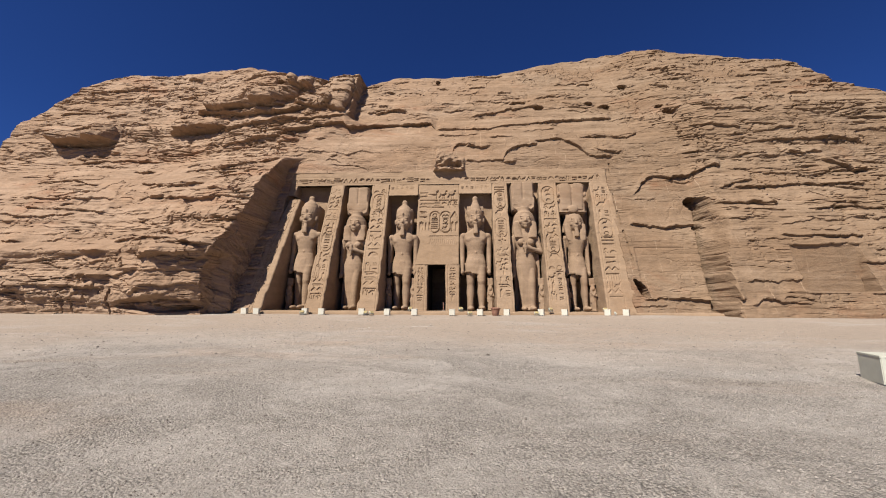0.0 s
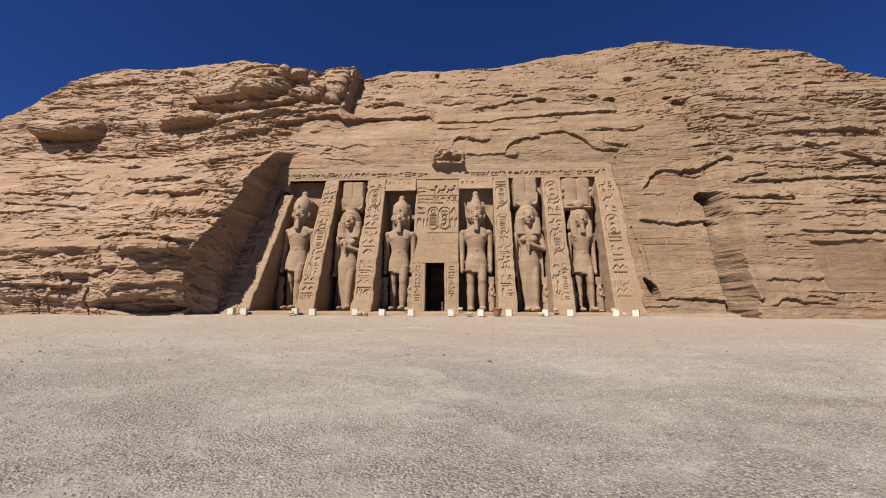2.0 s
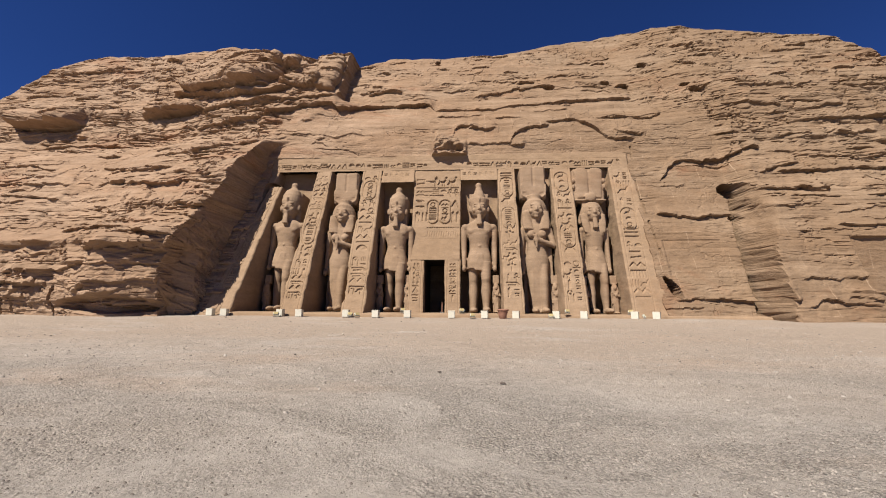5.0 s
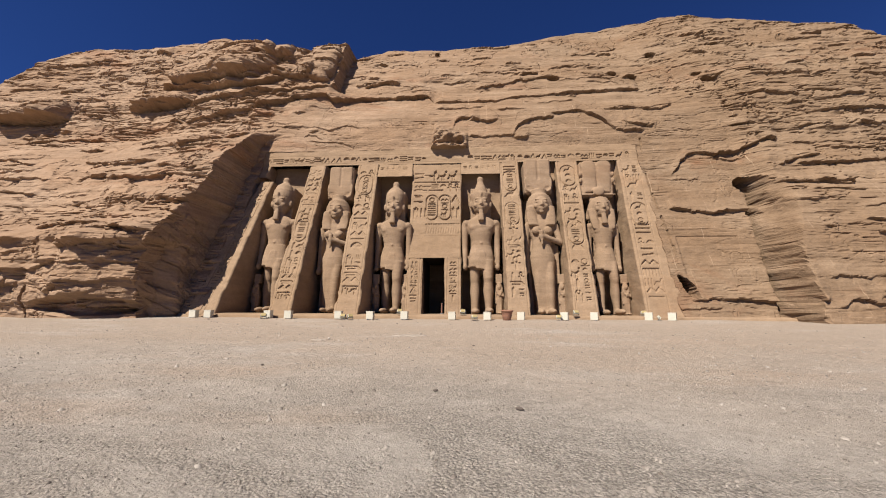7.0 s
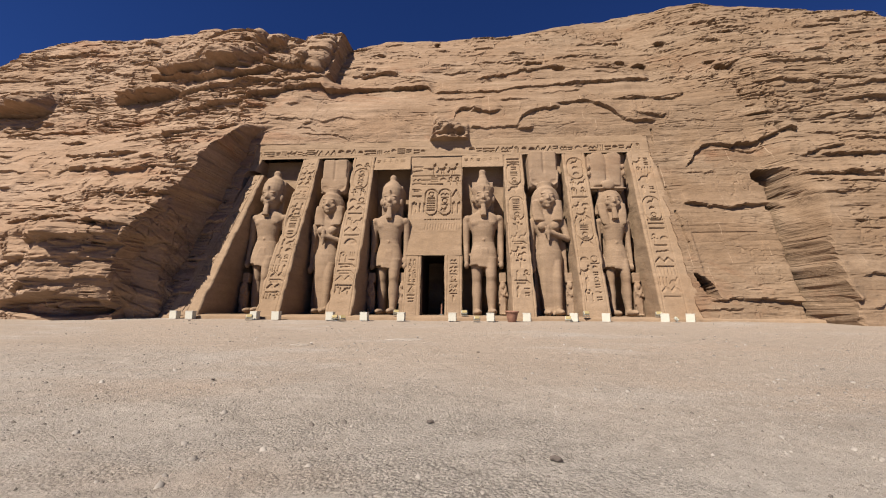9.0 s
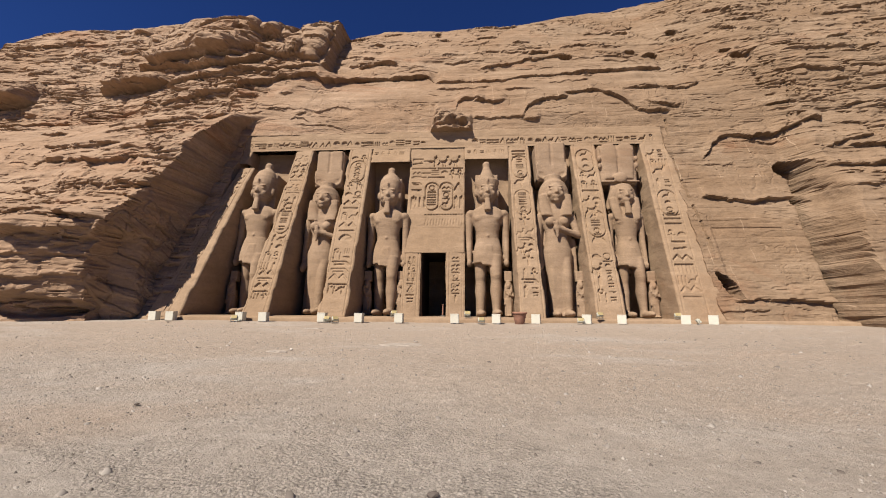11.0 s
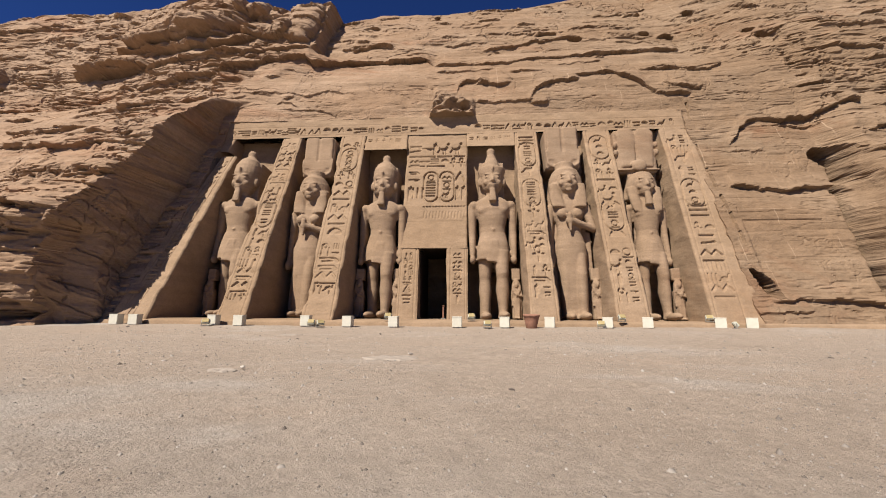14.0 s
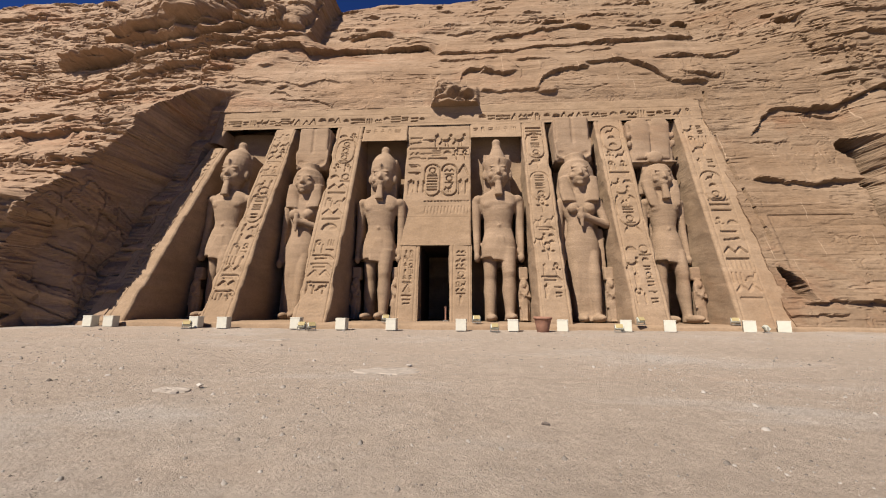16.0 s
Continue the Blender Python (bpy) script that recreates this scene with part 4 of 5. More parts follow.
def stela_signs(X, Z, field, rng):
    for side in (15.05, 18.5):
        field[:] = carve(X, Z, field, np.abs(X - side) - 0.02, 0.05)
    for v in (2.3, 4.78):
        field[:] = carve(X, Z, field, np.abs(Z - v) - 0.02, 0.05)
    for k in range(9):
        for j in range(4):
            if rng.random() < 0.65:
                place(X, Z, field, 15.35 + k * 0.24, 4.6 - j * 0.22, 0.09, rng.choice([0, 2, 4, 5, 9]), 0.04)
    for u in (15.6, 16.6, 17.9):
        field[:] = carve(X, Z, field, stroke(X, Z, (u, 4.0), (u + 0.15, 3.4), 0.03), 0.05)
        field[:] = carve(X, Z, field, stroke(X, Z, (u + 0.15, 3.4), (u + 0.05, 2.5), 0.03), 0.05)
        field[:] = carve(X, Z, field, stroke(X, Z, (u + 0.05, 3.7), (u + 0.5, 3.5), 0.025), 0.05)
        field[:] = carve(X, Z, field, oval(X, Z, (u, 4.05), 0.12, 0.14, 0.025), 0.05)


carved_block("stela", "faint carved panel in the dressed rock wall", lambda z: 14.97 + 0 * z, lambda z: 18.6 + 0 * z, 4.88, lambda x, z: front(x, z) + 0.0, 1.0, 41, stela_signs, z0=2.22, chip=0.03)


def niche_wall():
    xs, zs = np.arange(-13.6, 13.4, 0.15), np.concatenate([np.arange(-0.2, 9.2, 0.15), np.arange(9.2, 11, 0.1)])
    X, Z = np.meshgrid(xs, zs)
    Y = 0.45 + 0.045 * Z * (X < -1) + 0.08 * fbm(X / 1.2, Z / 0.8, 121, 4) * 2
    hole = (X > -1.25) & (X < 1.0) & (Z < 4.2)
    Y = np.where(hole, 19.0, Y)
    return grid_object("niche_wall", np.stack([X, Y, Z], 2), M_CARVED, None, "rough back wall of the statue niches", True)


tagged(niche_wall(), category="wall", kind="structure")


# ---- statues ----
def face(bm, z, w=1.0):
    """Head with brow, eyes, nose, lips and ears; z is the chin."""
    ball(bm, (0, -0.10, z + 0.62), (0.50 * w, 0.56, 0.72), None, 22)
    ball(bm, (0, -0.22, z + 0.30), (0.38 * w, 0.40, 0.34), None, 16)
    limb(bm, (0, -0.60, z + 0.80), (0, -0.72, z + 0.50), 0.05, 0.085, 10)
    for side in (-1, 1):
        ball(bm, (0.07 * side, -0.66, z + 0.47), (0.06, 0.06, 0.05), None, 8)
        ball(bm, (0.21 * side * w, -0.575, z + 0.70), (0.15, 0.06, 0.05), None, 12)
        ball(bm, (0.22 * side * w, -0.58, z + 0.87), (0.20, 0.07, 0.035), None, 12)
        ball(bm, (0.27 * side * w, -0.46, z + 0.45), (0.16, 0.14, 0.16), None, 10)
        ball(bm, (0.57 * side * w, -0.06, z + 0.64), (0.12, 0.15, 0.26), None, 10)
    ball(bm, (0, -0.62, z + 0.30), (0.19, 0.075, 0.045), None, 12)
    ball(bm, (0, -0.61, z + 0.21), (0.16, 0.075, 0.045), None, 12)
    ball(bm, (0, -0.56, z + 0.06), (0.15, 0.10, 0.11), None, 10)


def king_body(bm):
    for s, y in ((-1, 0.25), (1, -0.35)):
        x = 0.46 * s
        tube(bm, [((x, y, 0.0), 0.30, 0.34), ((x, y, 0.35), 0.24, 0.28), ((x, y + 0.05, 0.9), 0.30, 0.34), ((x, y + 0.08, 1.4), 0.37, 0.42), ((x, y, 1.95), 0.32, 0.36), ((x, y - 0.05, 2.2), 0.34, 0.38), ((x * 0.98, y * 0.8, 2.8), 0.40, 0.46), ((x * 0.95, y * 0.4, 3.4), 0.45, 0.5)])
        ball(bm, (x, y - 0.55, 0.12), (0.30, 0.75, 0.2), None, 14)
        box(bm, x - 0.3, x + 0.3, y, 1.2, 0.0, 2.6) if s < 0 else None
    tube(bm, [((0, 0, 2.95), 0.92, 0.66), ((0, -0.02, 3.3), 0.93, 0.64), ((0, 0, 3.8), 0.88, 0.58), ((0, 0, 4.25), 0.77, 0.50), ((0, 0, 4.36), 0.74, 0.48)], 24, 0.25)
    bmesh.ops.create_cone(bm, cap_ends=True, segments=4, radius1=0.48, radius2=0.24, depth=1.15, matrix=Matrix.Translation((0.0, -0.38, 3.4)) @ pose(0, 0, 0, 8, 0, 45))
    tube(bm, [((0, 0, 4.2), 0.72, 0.48), ((0, 0, 4.7), 0.70, 0.46), ((0, -0.03, 5.3), 0.86, 0.52), ((0, -0.04, 5.75), 1.02, 0.54), ((0, 0, 6.1), 1.1, 0.46), ((0, 0, 6.32), 0.75, 0.38), ((0, 0, 6.5), 0.36, 0.34)], 24)
    for s in (-1, 1):
        ball(bm, (0.44 * s, -0.30, 5.62), (0.42, 0.24, 0.26), None, 14)
        ball(bm, (1.06 * s, 0.04, 5.98), (0.32, 0.34, 0.27), None, 14)
        limb(bm, (1.16 * s, 0.06, 5.90), (1.18 * s, 0.12, 4.55), 0.27, 0.215)
        limb(bm, (1.18 * s, 0.12, 4.55), (1.17 * s, -0.06, 3.25), 0.215, 0.16)
        ball(bm, (1.16 * s, -0.10, 3.0), (0.17, 0.24, 0.24), None, 12)
        box(bm, 1.05 * s - 0.1, 1.05 * s + 0.1, 0.15, 1.2, 3.0, 6.0)
        limb(bm, (0.08 * s, -0.46, 6.02), (0.62 * s, -0.30, 6.16), 0.04, 0.05, 8)
    ball(bm, (0, -0.50, 4.52), (0.07, 0.04, 0.07), None, 8)
    box(bm, -0.75, 0.75, 0.2, 1.6, 2.6, 8.6)
    tube(bm, [((0, -0.02, 6.3), 0.36, 0.36), ((0, -0.05, 6.9), 0.34, 0.36)])


def beard(bm, z):
    tube(bm, [((0, -0.60, z - 0.62), 0.19, 0.14), ((0, -0.58, z - 0.3), 0.16, 0.13), ((0, -0.54, z + 0.06), 0.13, 0.12)], 12, 0.5)


def white_crown(bm, z, double):
    if double:
        tube(bm, [((0, 0, z + 0.72), 0.53, 0.56), ((0, 0.02, z + 1.28), 0.68, 0.66), ((0, 0.02, z + 1.36), 0.66, 0.64), ((0, 0.04, z + 1.38), 0.46, 0.46)], 22)
        rings = [((0, 0.05, z + 1.2), 0.46, 0.46), ((0, 0.10, z + 1.7), 0.38, 0.38), ((0, 0.15, z + 2.1), 0.25, 0.25), ((0, 0.17, z + 2.3), 0.19, 0.19), ((0, 0.18, z + 2.55), 0.21, 0.21), ((0, 0.18, z + 2.68), 0.12, 0.12)]
    else:
        rings = [((0, 0, z + 0.70), 0.54, 0.58), ((0, 0.02, z + 1.1), 0.60, 0.63), ((0, 0.08, z + 1.55), 0.58, 0.60), ((0, 0.14, z + 1.9), 0.46, 0.48), ((0, 0.20, z + 2.12), 0.28, 0.29), ((0, 0.22, z + 2.2), 0.20, 0.20), ((0, 0.23, z + 2.45), 0.21, 0.21), ((0, 0.24, z + 2.6), 0.14, 0.14)]
    tube(bm, rings, 22)
    limb(bm, (0, -0.58, z + 0.90), (0, -0.66, z + 1.22), 0.05, 0.07, 8)


def nemes(bm, z):
    tube(bm, [((0, 0.1, z - 0.15), 0.95, 0.30), ((0, 0.1, z + 0.4), 0.86, 0.42), ((0, 0.05, z + 1.0), 0.66, 0.58), ((0, 0.05, z + 1.3), 0.50, 0.50), ((0, 0.08, z + 1.42), 0.25, 0.3)], 20)
    for s in (-1, 1):
        tube(bm, [((0.46 * s, -0.42, z - 0.9), 0.2, 0.09), ((0.52 * s, -0.28, z - 0.25), 0.26, 0.14), ((0.62 * s, -0.06, z + 0.5), 0.2, 0.25)], 12, 0.4)


def plume_slab(bm, z, w, h):
    """Tall twin plumes over cow horns and a disc, joined to the rock behind."""
    box(bm, -w, w, 0.15, 1.7, z, z + h, 0.1)
    for s in (-1, 1):
        box(bm, 0.05 * s if s > 0 else -w + 0.08, w - 0.08 if s > 0 else -0.05, 0.09, 0.4, z + 0.5, z + h - 0.04, 0.05)
        pts = [(0.1, 0.1), (0.6, 0.12), (0.88, 0.3), (0.95, 0.7), (0.95, 1.1)]
        for a, b in zip(pts, pts[1:]):
            limb(bm, (a[0] * s * w, 0.13, z + a[1]), (b[0] * s * w, 0.13, z + b[1]), 0.07, 0.06, 8)
    ball(bm, (0, 0.14, z + 0.62), (0.6 * w, 0.06, 0.42), None, 18)


def feather_slab(bm, z, w, h):
    box(bm, -w, w, 0.2, 1.8, z, z + h, 0.1)
    for s in (-1, 1):
        tube(bm, [((0.42 * s * w, 0.16, z + 0.35), 0.34 * w, 0.06), ((0.44 * s * w, 0.14, z + h * 0.6), 0.42 * w, 0.08), ((0.46 * s * w, 0.12, z + h * 0.86), 0.46 * w, 0.12), ((0.46 * s * w, 0.14, z + h - 0.02), 0.30 * w, 0.1)], 16, 0.3)
        for k in (0.45, 0.62):
            ball(bm, (0.99 * s * w, 0.16, z + h * k), (0.11, 0.14, 0.2), None, 10)
        limb(bm, (0.25 * s, 0.05, z + 0.12), (1.0 * s * w, 0.1, z + 0.14), 0.07, 0.06, 8)
    ball(bm, (0, -0.02, z + 0.35), (0.42, 0.14, 0.36), None, 16)


def queen_body(bm):
    tube(bm, [((0, 0, 0.0), 0.66, 0.50), ((0, 0, 0.4), 0.66, 0.44), ((0, 0, 1.4), 0.72, 0.50), ((0, 0, 2.3), 0.76, 0.54), ((0, 0, 3.2), 0.88, 0.58), ((0, 0, 3.7), 0.88, 0.58), ((0, 0, 4.3), 0.68, 0.48), ((0, 0, 4.8), 0.66, 0.46), ((0, 0, 5.4), 0.86, 0.48), ((0, 0, 5.9), 1.02, 0.44), ((0, 0, 6.15), 0.7, 0.36), ((0, 0, 6.4), 0.36, 0.34)], 26)
    for s in (-1, 1):
        tube(bm, [((0.36 * s, -0.15 * s - 0.08, 0.0), 0.28, 0.36), ((0.36 * s, -0.12 * s - 0.12, 1.2), 0.34, 0.46), ((0.38 * s, -0.10 * s - 0.14, 2.2), 0.36, 0.48), ((0.36 * s, -0.05 * s, 3.2), 0.42, 0.5)])
        ball(bm, (0.36 * s, -0.55 - 0.15 * s, 0.12), (0.28, 0.62, 0.2), None, 14)
        ball(bm, (0.42 * s, -0.42, 5.35), (0.3, 0.26, 0.28), None, 12)
    limb(bm, (-1.02, 0.0, 5.75), (-1.10, 0.06, 4.4), 0.25, 0.19)
    limb(bm, (-1.10, 0.06, 4.4), (-1.08, -0.04, 3.0), 0.19, 0.15)
    ball(bm, (-1.1, -0.1, 2.8), (0.2, 0.24, 0.26), None, 12)
    limb(bm, (1.02, 0.0, 5.75), (1.30, -0.12, 4.62), 0.25, 0.21)
    limb(bm, (1.30, -0.12, 4.62), (0.05, -0.64, 4.92), 0.20, 0.15)
    ball(bm, (-0.1, -0.66, 4.92), (0.24, 0.2, 0.22), None, 12)
    limb(bm, (-0.1, -0.70, 4.4), (-0.1, -0.72, 5.2), 0.08, 0.16, 10)
    box(bm, -1.0, 1.0, 0.15, 1.5, 0.0, 6.0)
    box(bm, 1.0, 1.2, 0.1, 1.3, 0.0, 4.5)
    tube(bm, [((0, -0.02, 6.2), 0.36, 0.36), ((0, -0.05, 6.8), 0.34, 0.36)])


def wig(bm, z):
    tube(bm, [((0, 0.18, z - 0.5), 0.92, 0.40), ((0, 0.15, z + 0.2), 0.86, 0.48), ((0, 0.10, z + 0.9), 0.76, 0.60), ((0, 0.06, z + 1.25), 0.60, 0.58), ((0, 0.06, z + 1.45), 0.36, 0.4)], 22)
    for s in (-1, 1):
        tube(bm, [((0.48 * s, -0.40, z - 0.8), 0.30, 0.10), ((0.56 * s, -0.26, z - 0.3), 0.30, 0.16), ((0.62 * s, -0.10, z + 0.5), 0.22, 0.28)], 14, 0.4)
    tube(bm, [((0, 0.1, z + 1.35), 0.44, 0.44), ((0, 0.12, z + 1.75), 0.46, 0.46)], 16)


def head_up(bm, build, z, w=1.22):
    """Adds a head and crown, broadened about the neck."""
    own = bmesh.new()
    build(own)
    own.transform(Matrix.Translation((0, -0.05, z)) @ Matrix.Diagonal((w, w * 0.95, 1.04, 1)) @ Matrix.Translation((0, 0.05, -z)))
    me = bpy.data.meshes.new("head")
    own.to_mesh(me)
    own.free()
    bm.from_mesh(me)
    bpy.data.meshes.remove(me)


def statue(label, x, kind, scale=1.0, base=(-1.75, 0.0), wide=0.91):
    bm = bmesh.new()
    if kind == "queen":
        queen_body(bm)
    else:
        king_body(bm)
    bm.transform(Matrix.Diagonal((wide, 0.95, 1, 1)))

    def queen_head(b):
        face(b, 6.55, 1.0)
        wig(b, 6.55)

    def king_head(b):
        face(b, 6.65)
        if kind == "plumed":
            nemes(b, 6.65)
        else:
            white_crown(b, 6.65, kind == "double")
        beard(b, 6.65)

    if kind == "queen":
        head_up(bm, queen_head, 6.55, 1.12)
        plume_slab(bm, 8.15, 0.92, 2.6)
    else:
        head_up(bm, king_head, 6.65, 1.1 if kind == "plumed" else 1.12)
        if kind == "plumed":
            feather_slab(bm, 8.25, 1.15, 2.75)
    m = Matrix.Translation((x, base[0], base[1])) @ pose(0, 0, 0, -4.0, 0, 0) @ Matrix.Diagonal((scale, scale, scale, 1))
    bm.transform(m)
    ob = part("statue", bm, M_STATUE, None, label)
    r = ob.modifiers.new("stone", "REMESH")
    r.mode, r.voxel_size, r.use_smooth_shade = "VOXEL", 0.047 if scale > 0.5 else 0.034, True
    s = ob.modifiers.new("worn", "SMOOTH")
    s.factor, s.iterations = 0.5, 2
    return tagged(ob, category="statue", group="colossal statues" if scale > 0.5 else "small statues")


statue("colossal sandstone king statue with worn rounded crown in niche", -11.0, "white", 1.03)
statue("colossal sandstone queen statue with plumed crown and folded arm", -6.95, "queen", 0.97)
statue("colossal sandstone king statue with tall crown beside doorway", -2.95, "white", 0.98)
statue("colossal sandstone king statue with flared tall crown and beard", 2.95, "double", 1.0)
statue("colossal sandstone queen statue holding a rattle to her chest", 6.9, "queen", 1.0)
statue("colossal sandstone king statue with headcloth and feathered crown", 10.9, "plumed", 0.96, (-1.6, 0.0), 0.78)
for x in (-12.0, -9.95, -3.95, -2.0, 4.05, 7.98, 11.85, 9.9):
    statue("small worn sandstone figure standing beside a colossal leg", x, "queen", 0.235, (-2.0, 0.02))


# ---- things on the ground ----
def light_box(x, y, z, turn=0.0, w=0.38, d=0.32, h=0.44, material=None):
    ob = tagged(empty("light_box", pose(x, y, z, 0, 0, turn)), "cream painted metal floodlight box standing on the ground", "light box", "light boxes")
    material = material or M_WHITE
    bm = bmesh.new()
    box(bm, -w / 2, w / 2, -d / 2, d / 2, 0.03, h, 0.012)
    part("housing", bm, material, ob)
    bm = bmesh.new()
    box(bm, -w / 2 - 0.006, w / 2 + 0.006, -d / 2 - 0.006, d / 2 + 0.006, h - 0.03, h + 0.012, 0.008)
    part("lid", bm, material, ob)
    bm = bmesh.new()
    box(bm, -w / 2 + 0.04, w / 2 - 0.04, -d / 2 + 0.04, d / 2 - 0.04, 0.0, 0.04)
    part("foot", bm, M_METAL, ob, "grey metal foot")
    return ob


first = None
for x, y in ((-13.3, -5.6), (-12.4, -5.65), (-9.0, -5.55), (-7.75, -5.75), (-5.0, -5.6), (-3.2, -5.75), (-1.35, -5.7), (1.2, -5.6), (3.1, -5.5), (4.9, -5.35), (7.25, -5.1), (8.85, -5.0), (11.8, -4.75), (13.05, -4.7)):
    z = float(ground_z(0, y)) - 0.02
    turn = random.Random(int(x * 10)).uniform(-5, 5) - 2.6 * max(0.0, x)
    if first is None:
        first = light_box(x, y, z, turn)
    else:
        copy_thing(first, pose(x, y, z, 0, 0, turn))
side = light_box(9.87, -23.7, float(ground_z(0, -23.7)) - 0.03, -23, 0.8, 0.76, 0.52, M_GREYGREEN)
tagged(side, "weathered cream metal cabinet standing on the gravel", "cabinet")


def pot(x, y, z):
    bm = bmesh.new()
    prof = [(0.0, 0.02), (0.20, 0.0), (0.235, 0.04), (0.30, 0.30), (0.345, 0.50), (0.36, 0.52), (0.385, 0.53), (0.39, 0.60), (0.365, 0.61), (0.33, 0.60), (0.31, 0.50), (0.22, 0.12), (0.0, 0.10)]
    n = 28
    rings = [[bm.verts.new((r * math.cos(2 * math.pi * k / n), r * math.sin(2 * math.pi * k / n), h)) for k in range(n)] for r, h in prof[1:-1]]
    for lo, hi in zip(rings, rings[1:]):
        for k in range(n):
            bm.faces.new((lo[k], lo[(k + 1) % n], hi[(k + 1) % n], hi[k]))
    bm.faces.new(rings[0][::-1])
    bm.faces.new(rings[-1])
    ob = part("clay_pot", bm, M_CLAY, None, "brown terracotta pot with thick rim on the ground", True)
    ob.matrix_world = pose(x, y, z, 2, 1, 0) @ Matrix.Diagonal((0.85, 0.85, 0.92, 1))
    tagged(ob, category="pot")


pot(4.1, -5.75, float(ground_z(0, -5.75)) - 0.02)


def floodlight(x, y, z, turn):
    ob = tagged(empty("floodlight", pose(x, y, z, 0, 0, turn)), "small weathered metal floodlight aimed at the temple", "floodlight", "floodlights")
    bm = bmesh.new()
    box(bm, -0.16, 0.16, -0.11, 0.11, 0.0, 0.03, 0.008)
    part("base", bm, M_METAL, ob)
    bm = bmesh.new()
    box(bm, -0.14, 0.14, -0.07, 0.07, -0.10, 0.10, 0.02)
    bm.transform(Matrix.Translation((0, 0, 0.18)) @ pose(0, 0, 0, -35, 0, 0))
    part("head", bm, M_GREYGREEN, ob)
    bm = bmesh.new()
    box(bm, -0.12, 0.12, -0.085, -0.068, -0.08, 0.08)
    bm.transform(Matrix.Translation((0, 0, 0.18)) @ pose(0, 0, 0, -35, 0, 0))
    part("lens", bm, M_GLASS, ob, "yellowish glass lens")
    for s in (-1, 1):
        bm = bmesh.new()
        box(bm, s * 0.155 - 0.008, s * 0.155 + 0.008, -0.02, 0.02, 0.02, 0.22)
        part("bracket", bm, M_METAL, ob)
    return ob


lamp = floodlight(2.4, -5.75, float(ground_z(0, -5.75)), 10)
for x, y, turn in ((6.9, -5.35, -15), (-9.05, -5.95, 20), (12.2, -5.0, 70), (-4.2, -6.1, 40), (-4.65, -5.9, 5)):
    copy_thing(lamp, pose(x, y, float(ground_z(0, y)), 0, 0, turn))


for x, y, z, turn in ((1.78, -4.75, 0.0, 0), (12.0, -3.75, 0.0, -20), (-1.75, -4.9, 0.0, 10), (8.0, -4.6, 0.0, 15)):
    copy_thing(lamp, pose(x, y, z - 0.02, 0, 0, turn))


def barrier_post(x, y, z):
    ob = tagged(empty("barrier_post", pose(x, y, z)), "short wooden post beside the dark doorway", "post")
    bm = bmesh.new()
    box(bm, -0.12, 0.12, -0.12, 0.12, 0.0, 0.05, 0.01)
    part("foot", bm, M_METAL, ob)
    bm = bmesh.new()
    box(bm, -0.035, 0.035, -0.035, 0.035, 0.05, 0.62, 0.01)
    part("shaft", bm, M_CLAY, ob)
    bm = bmesh.new()
    box(bm, -0.06, 0.06, -0.06, 0.06, 0.62, 0.66, 0.01)
    part("cap", bm, M_CLAY, ob)


barrier_post(0.42, -2.25, -0.02)


# ---- stones and gravel ----
def pebble(rng, size):
    bm = bmesh.new()
    bmesh.ops.create_icosphere(bm, subdivisions=1, radius=1.0)
    for v in bm.verts:
        v.co *= rng.uniform(0.7, 1.15)
        v.co = Vector((v.co.x * size * rng.uniform(0.95, 1.05), v.co.y * size * 0.6, v.co.z * size * 0.4))
    return bm


rng = random.Random(4)
for x, y, size, dark in ((2.65, -21.19, 0.06, True), (-1.83, -18.77, 0.05, True), (1.6, -20.4, 0.05, True), (-4.04, -13.9, 0.06, False), (0.4, -12.6, 0.07, False), (-2.2, -14.4, 0.07, False), (-9.2, -24.0, 0.04, True), (8.3, -25.6, 0.05, True), (4.6, -25.2, 0.035, True), (-3.2, -10.2, 0.06, True), (-6.4, -9.6, 0.07, True), (-1.2, -8.6, 0.06, True), (5.6, -9.2, 0.06, True), (9.0, -12.4, 0.06, True), (-8.8, -11.3, 0.07, True), (-11.4, -7.0, 0.10, True), (2.2, -15.6, 0.05, True)):
    ob = part("stone", pebble(rng, size), M_DARKSTONE if dark else M_PEBBLE, None, "dark loose stone lying on the gravel" if dark else "pale loose stone lying on the sandy ground")
    ob.matrix_world = pose(x, y, float(ground_z(0, y)) + size * 0.25, 0, 0, rng.uniform(0, 180))
    tagged(ob, category="stone", group="loose stones")


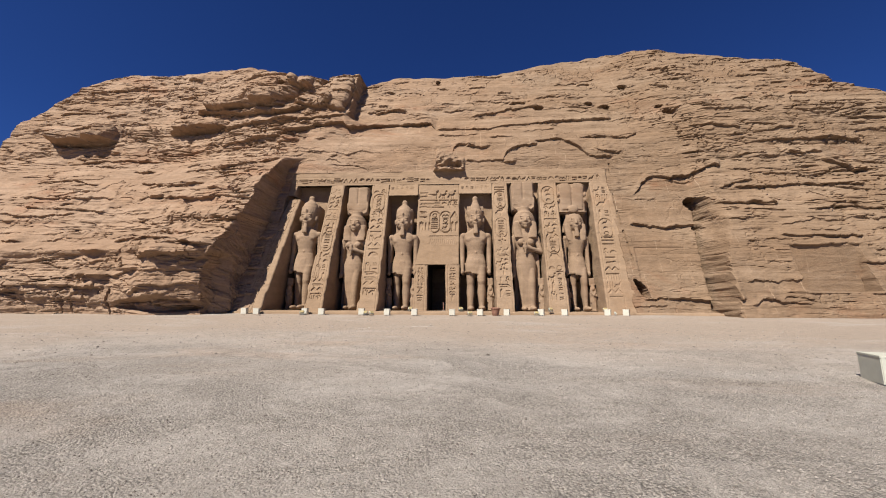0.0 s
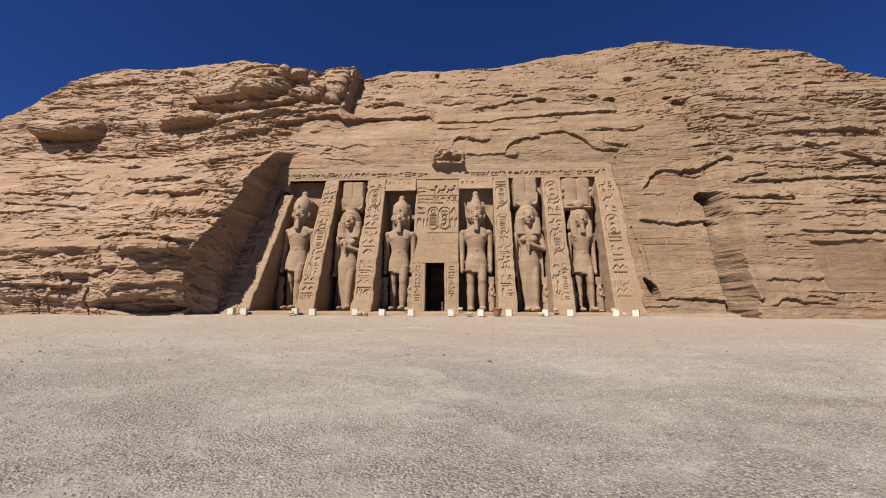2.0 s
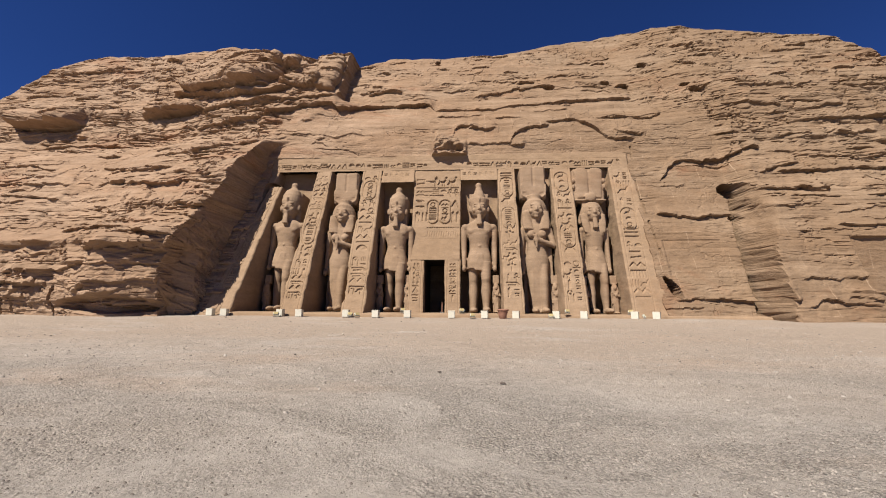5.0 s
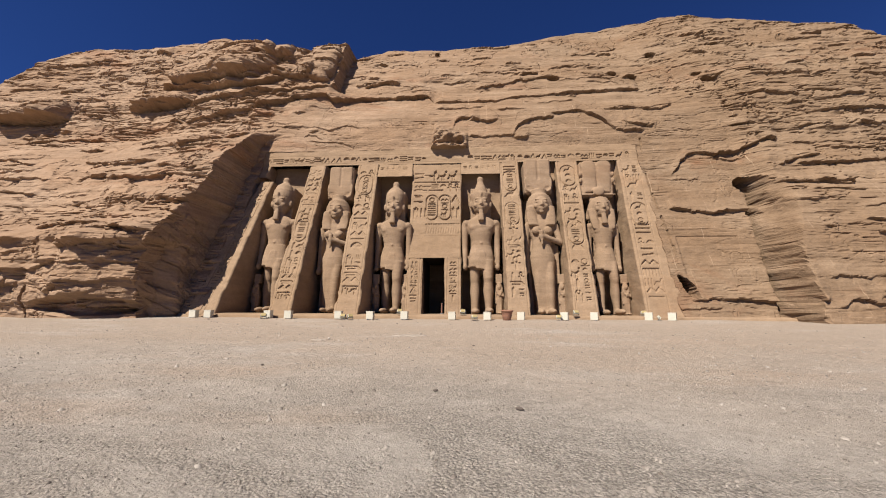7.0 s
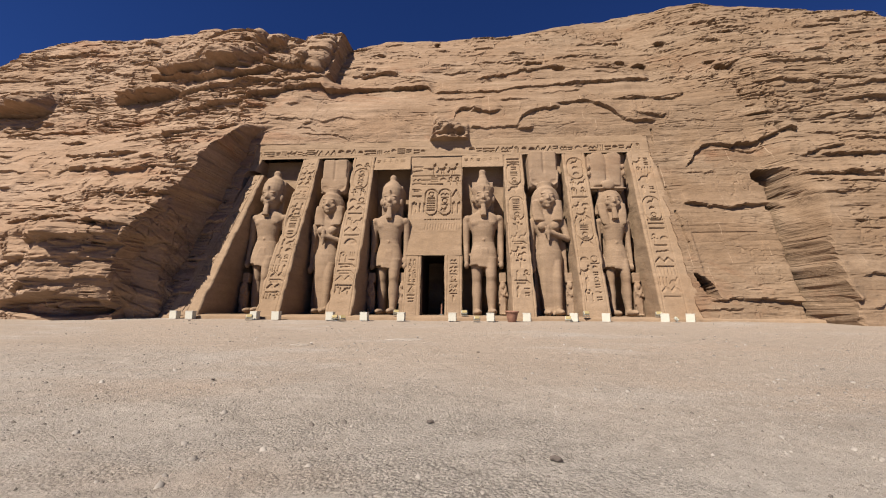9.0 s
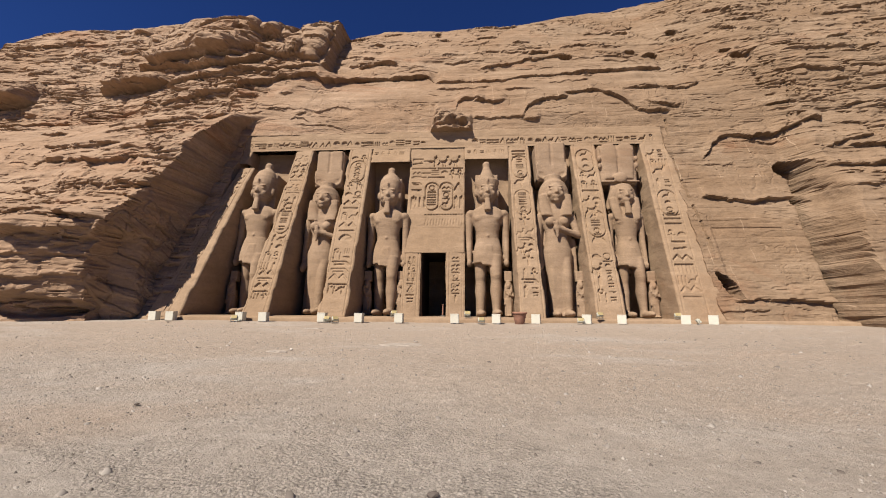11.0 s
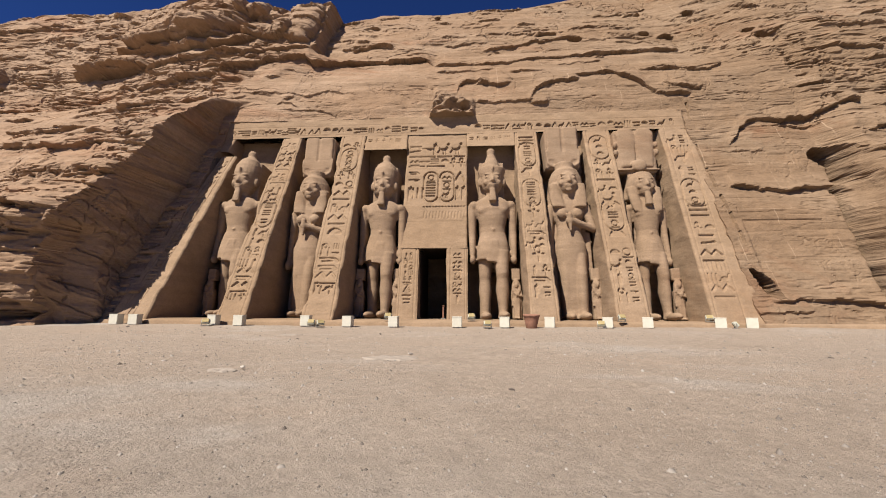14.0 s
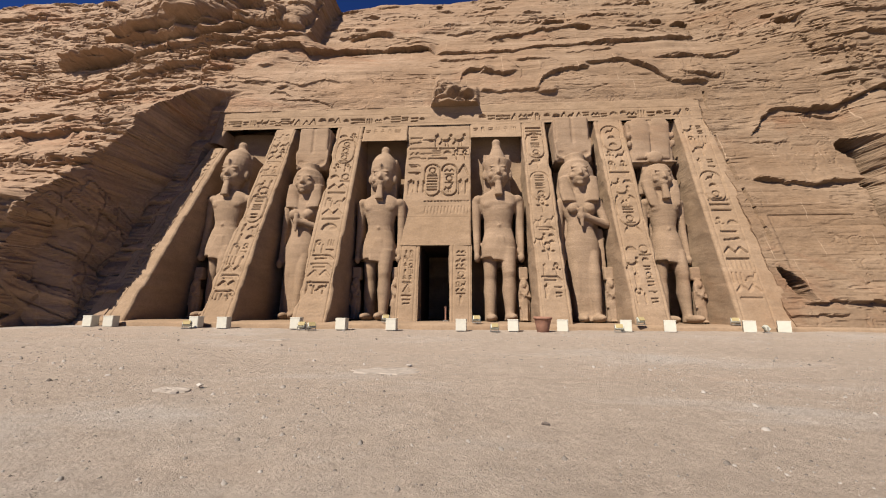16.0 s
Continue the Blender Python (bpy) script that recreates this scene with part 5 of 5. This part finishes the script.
def flat_stone(x, y, size, seed):
    """A low slab of bedrock showing through the sand, with an uneven outline and a cracked top."""
    r = random.Random(seed)
    bm = bmesh.new()
    n = 22
    rim = [r.uniform(0.7, 1.15) * size for _ in range(n)]
    rings = []
    for k, (share, up) in enumerate(((1.0, -0.03), (0.93, 0.018), (0.6, 0.03), (0.25, 0.026))):
        rings.append([bm.verts.new((share * rim[i] * math.cos(2 * math.pi * i / n), 0.62 * share * rim[i] * math.sin(2 * math.pi * i / n), up + r.uniform(-0.006, 0.008) * (k > 0))) for i in range(n)])
    for lo, hi in zip(rings, rings[1:]):
        for k in range(n):
            bm.faces.new((lo[k], lo[(k + 1) % n], hi[(k + 1) % n], hi[k]))
    bm.faces.new(rings[-1])
    ob = part("flat_stone", bm, M_BEDROCK, None, "pale flat slab of bedrock showing through the sand")
    gz = ground_z(x, y) + 0.05 * fbm(np.array(x / 2.2), np.array(y / 1.6), 101, 4) * 2
    ob.matrix_world = pose(x, y, float(gz) - 0.005, 0, 0, r.uniform(-15, 15))
    tagged(ob, category="stone", group="flat stones")


flat_stone(0.13, -12.97, 0.62, 3)
flat_stone(-2.45, -14.6, 0.28, 5)
flat_stone(-3.86, -9.32, 0.36, 8)


def scatter(name, label, count, area, sizes, material, seed):
    """Loose gravel, one joined mesh: squashed octahedra, each with its own size and turn."""
    r = np.random.RandomState(seed)
    x0, x1, y0, y1 = area
    px = r.uniform(x0, x1, count)
    py = y0 + (y1 - y0) * r.uniform(0, 1, count) ** 1.35
    keep = value(px / 2.3, py / 1.7, seed) + 0.5 * value(px / 0.6, py / 0.5, seed + 1) > r.uniform(0.25, 1.1, count)
    px, py = px[keep], py[keep]
    n = len(px)
    s = sizes[0] + (sizes[1] - sizes[0]) * r.uniform(0, 1, n) ** 3
    a = r.uniform(0, 6.283, n)
    unit = np.array([(1, 0, 0), (0, 1, 0), (-1, 0, 0), (0, -1, 0), (0, 0, 1), (0.6, 0.6, 0.6), (-0.6, -0.55, 0.6)])
    V = unit[None] * r.uniform(0.65, 1.2, (n, 7, 1)) * s[:, None, None]
    V[:, :, 1] *= 0.75
    V[:, :, 2] *= 0.9
    c, sn = np.cos(a)[:, None], np.sin(a)[:, None]
    X = V[:, :, 0] * c - V[:, :, 1] * sn + px[:, None]
    Y = V[:, :, 0] * sn + V[:, :, 1] * c + py[:, None]
    gz = ground_z(px, py) + 0.05 * fbm(px / 2.2, py / 1.6, 101, 4) * 2 + 0.015 * fbm(px / 0.35, py / 0.35, 105, 3) * 2
    Z = V[:, :, 2] + gz[:, None] - 0.002
    tri = np.array([(0, 5, 4), (0, 1, 5), (1, 4, 5), (1, 2, 4), (2, 6, 4), (2, 3, 6), (3, 4, 6), (3, 0, 4)])
    F = (tri[None] + 7 * np.arange(n)[:, None, None]).reshape(-1, 3)
    me = bpy.data.meshes.new(name)
    P = np.stack([X, Y, Z], 2).reshape(-1, 3)
    me.vertices.add(len(P))
    me.vertices.foreach_set("co", P.reshape(-1).astype(np.float32))
    me.loops.add(F.size)
    me.loops.foreach_set("vertex_index", F.reshape(-1).astype(np.int32))
    me.polygons.add(len(F))
    me.polygons.foreach_set("loop_start", np.arange(0, F.size, 3, dtype=np.int32))
    me.materials.append(material)
    me.update(calc_edges=True)
    return tagged(new(name, me), label, "gravel", kind="stuff")


scatter("gravel", "dense pale grey gravel lying on the sand", 76000, (-6.5, 10.5, -30.2, -23), (0.007, 0.019), M_GRAVEL, 7)
scatter("gravel", "thin scatter of grey gravel on the sand", 52000, (-10, 12, -24, -11), (0.005, 0.02), M_GRAVEL, 8)
scatter("gravel", "sparse larger stones scattered over the sand", 5200, (-16, 16, -23, -6), (0.012, 0.045), M_GRAVEL, 9)
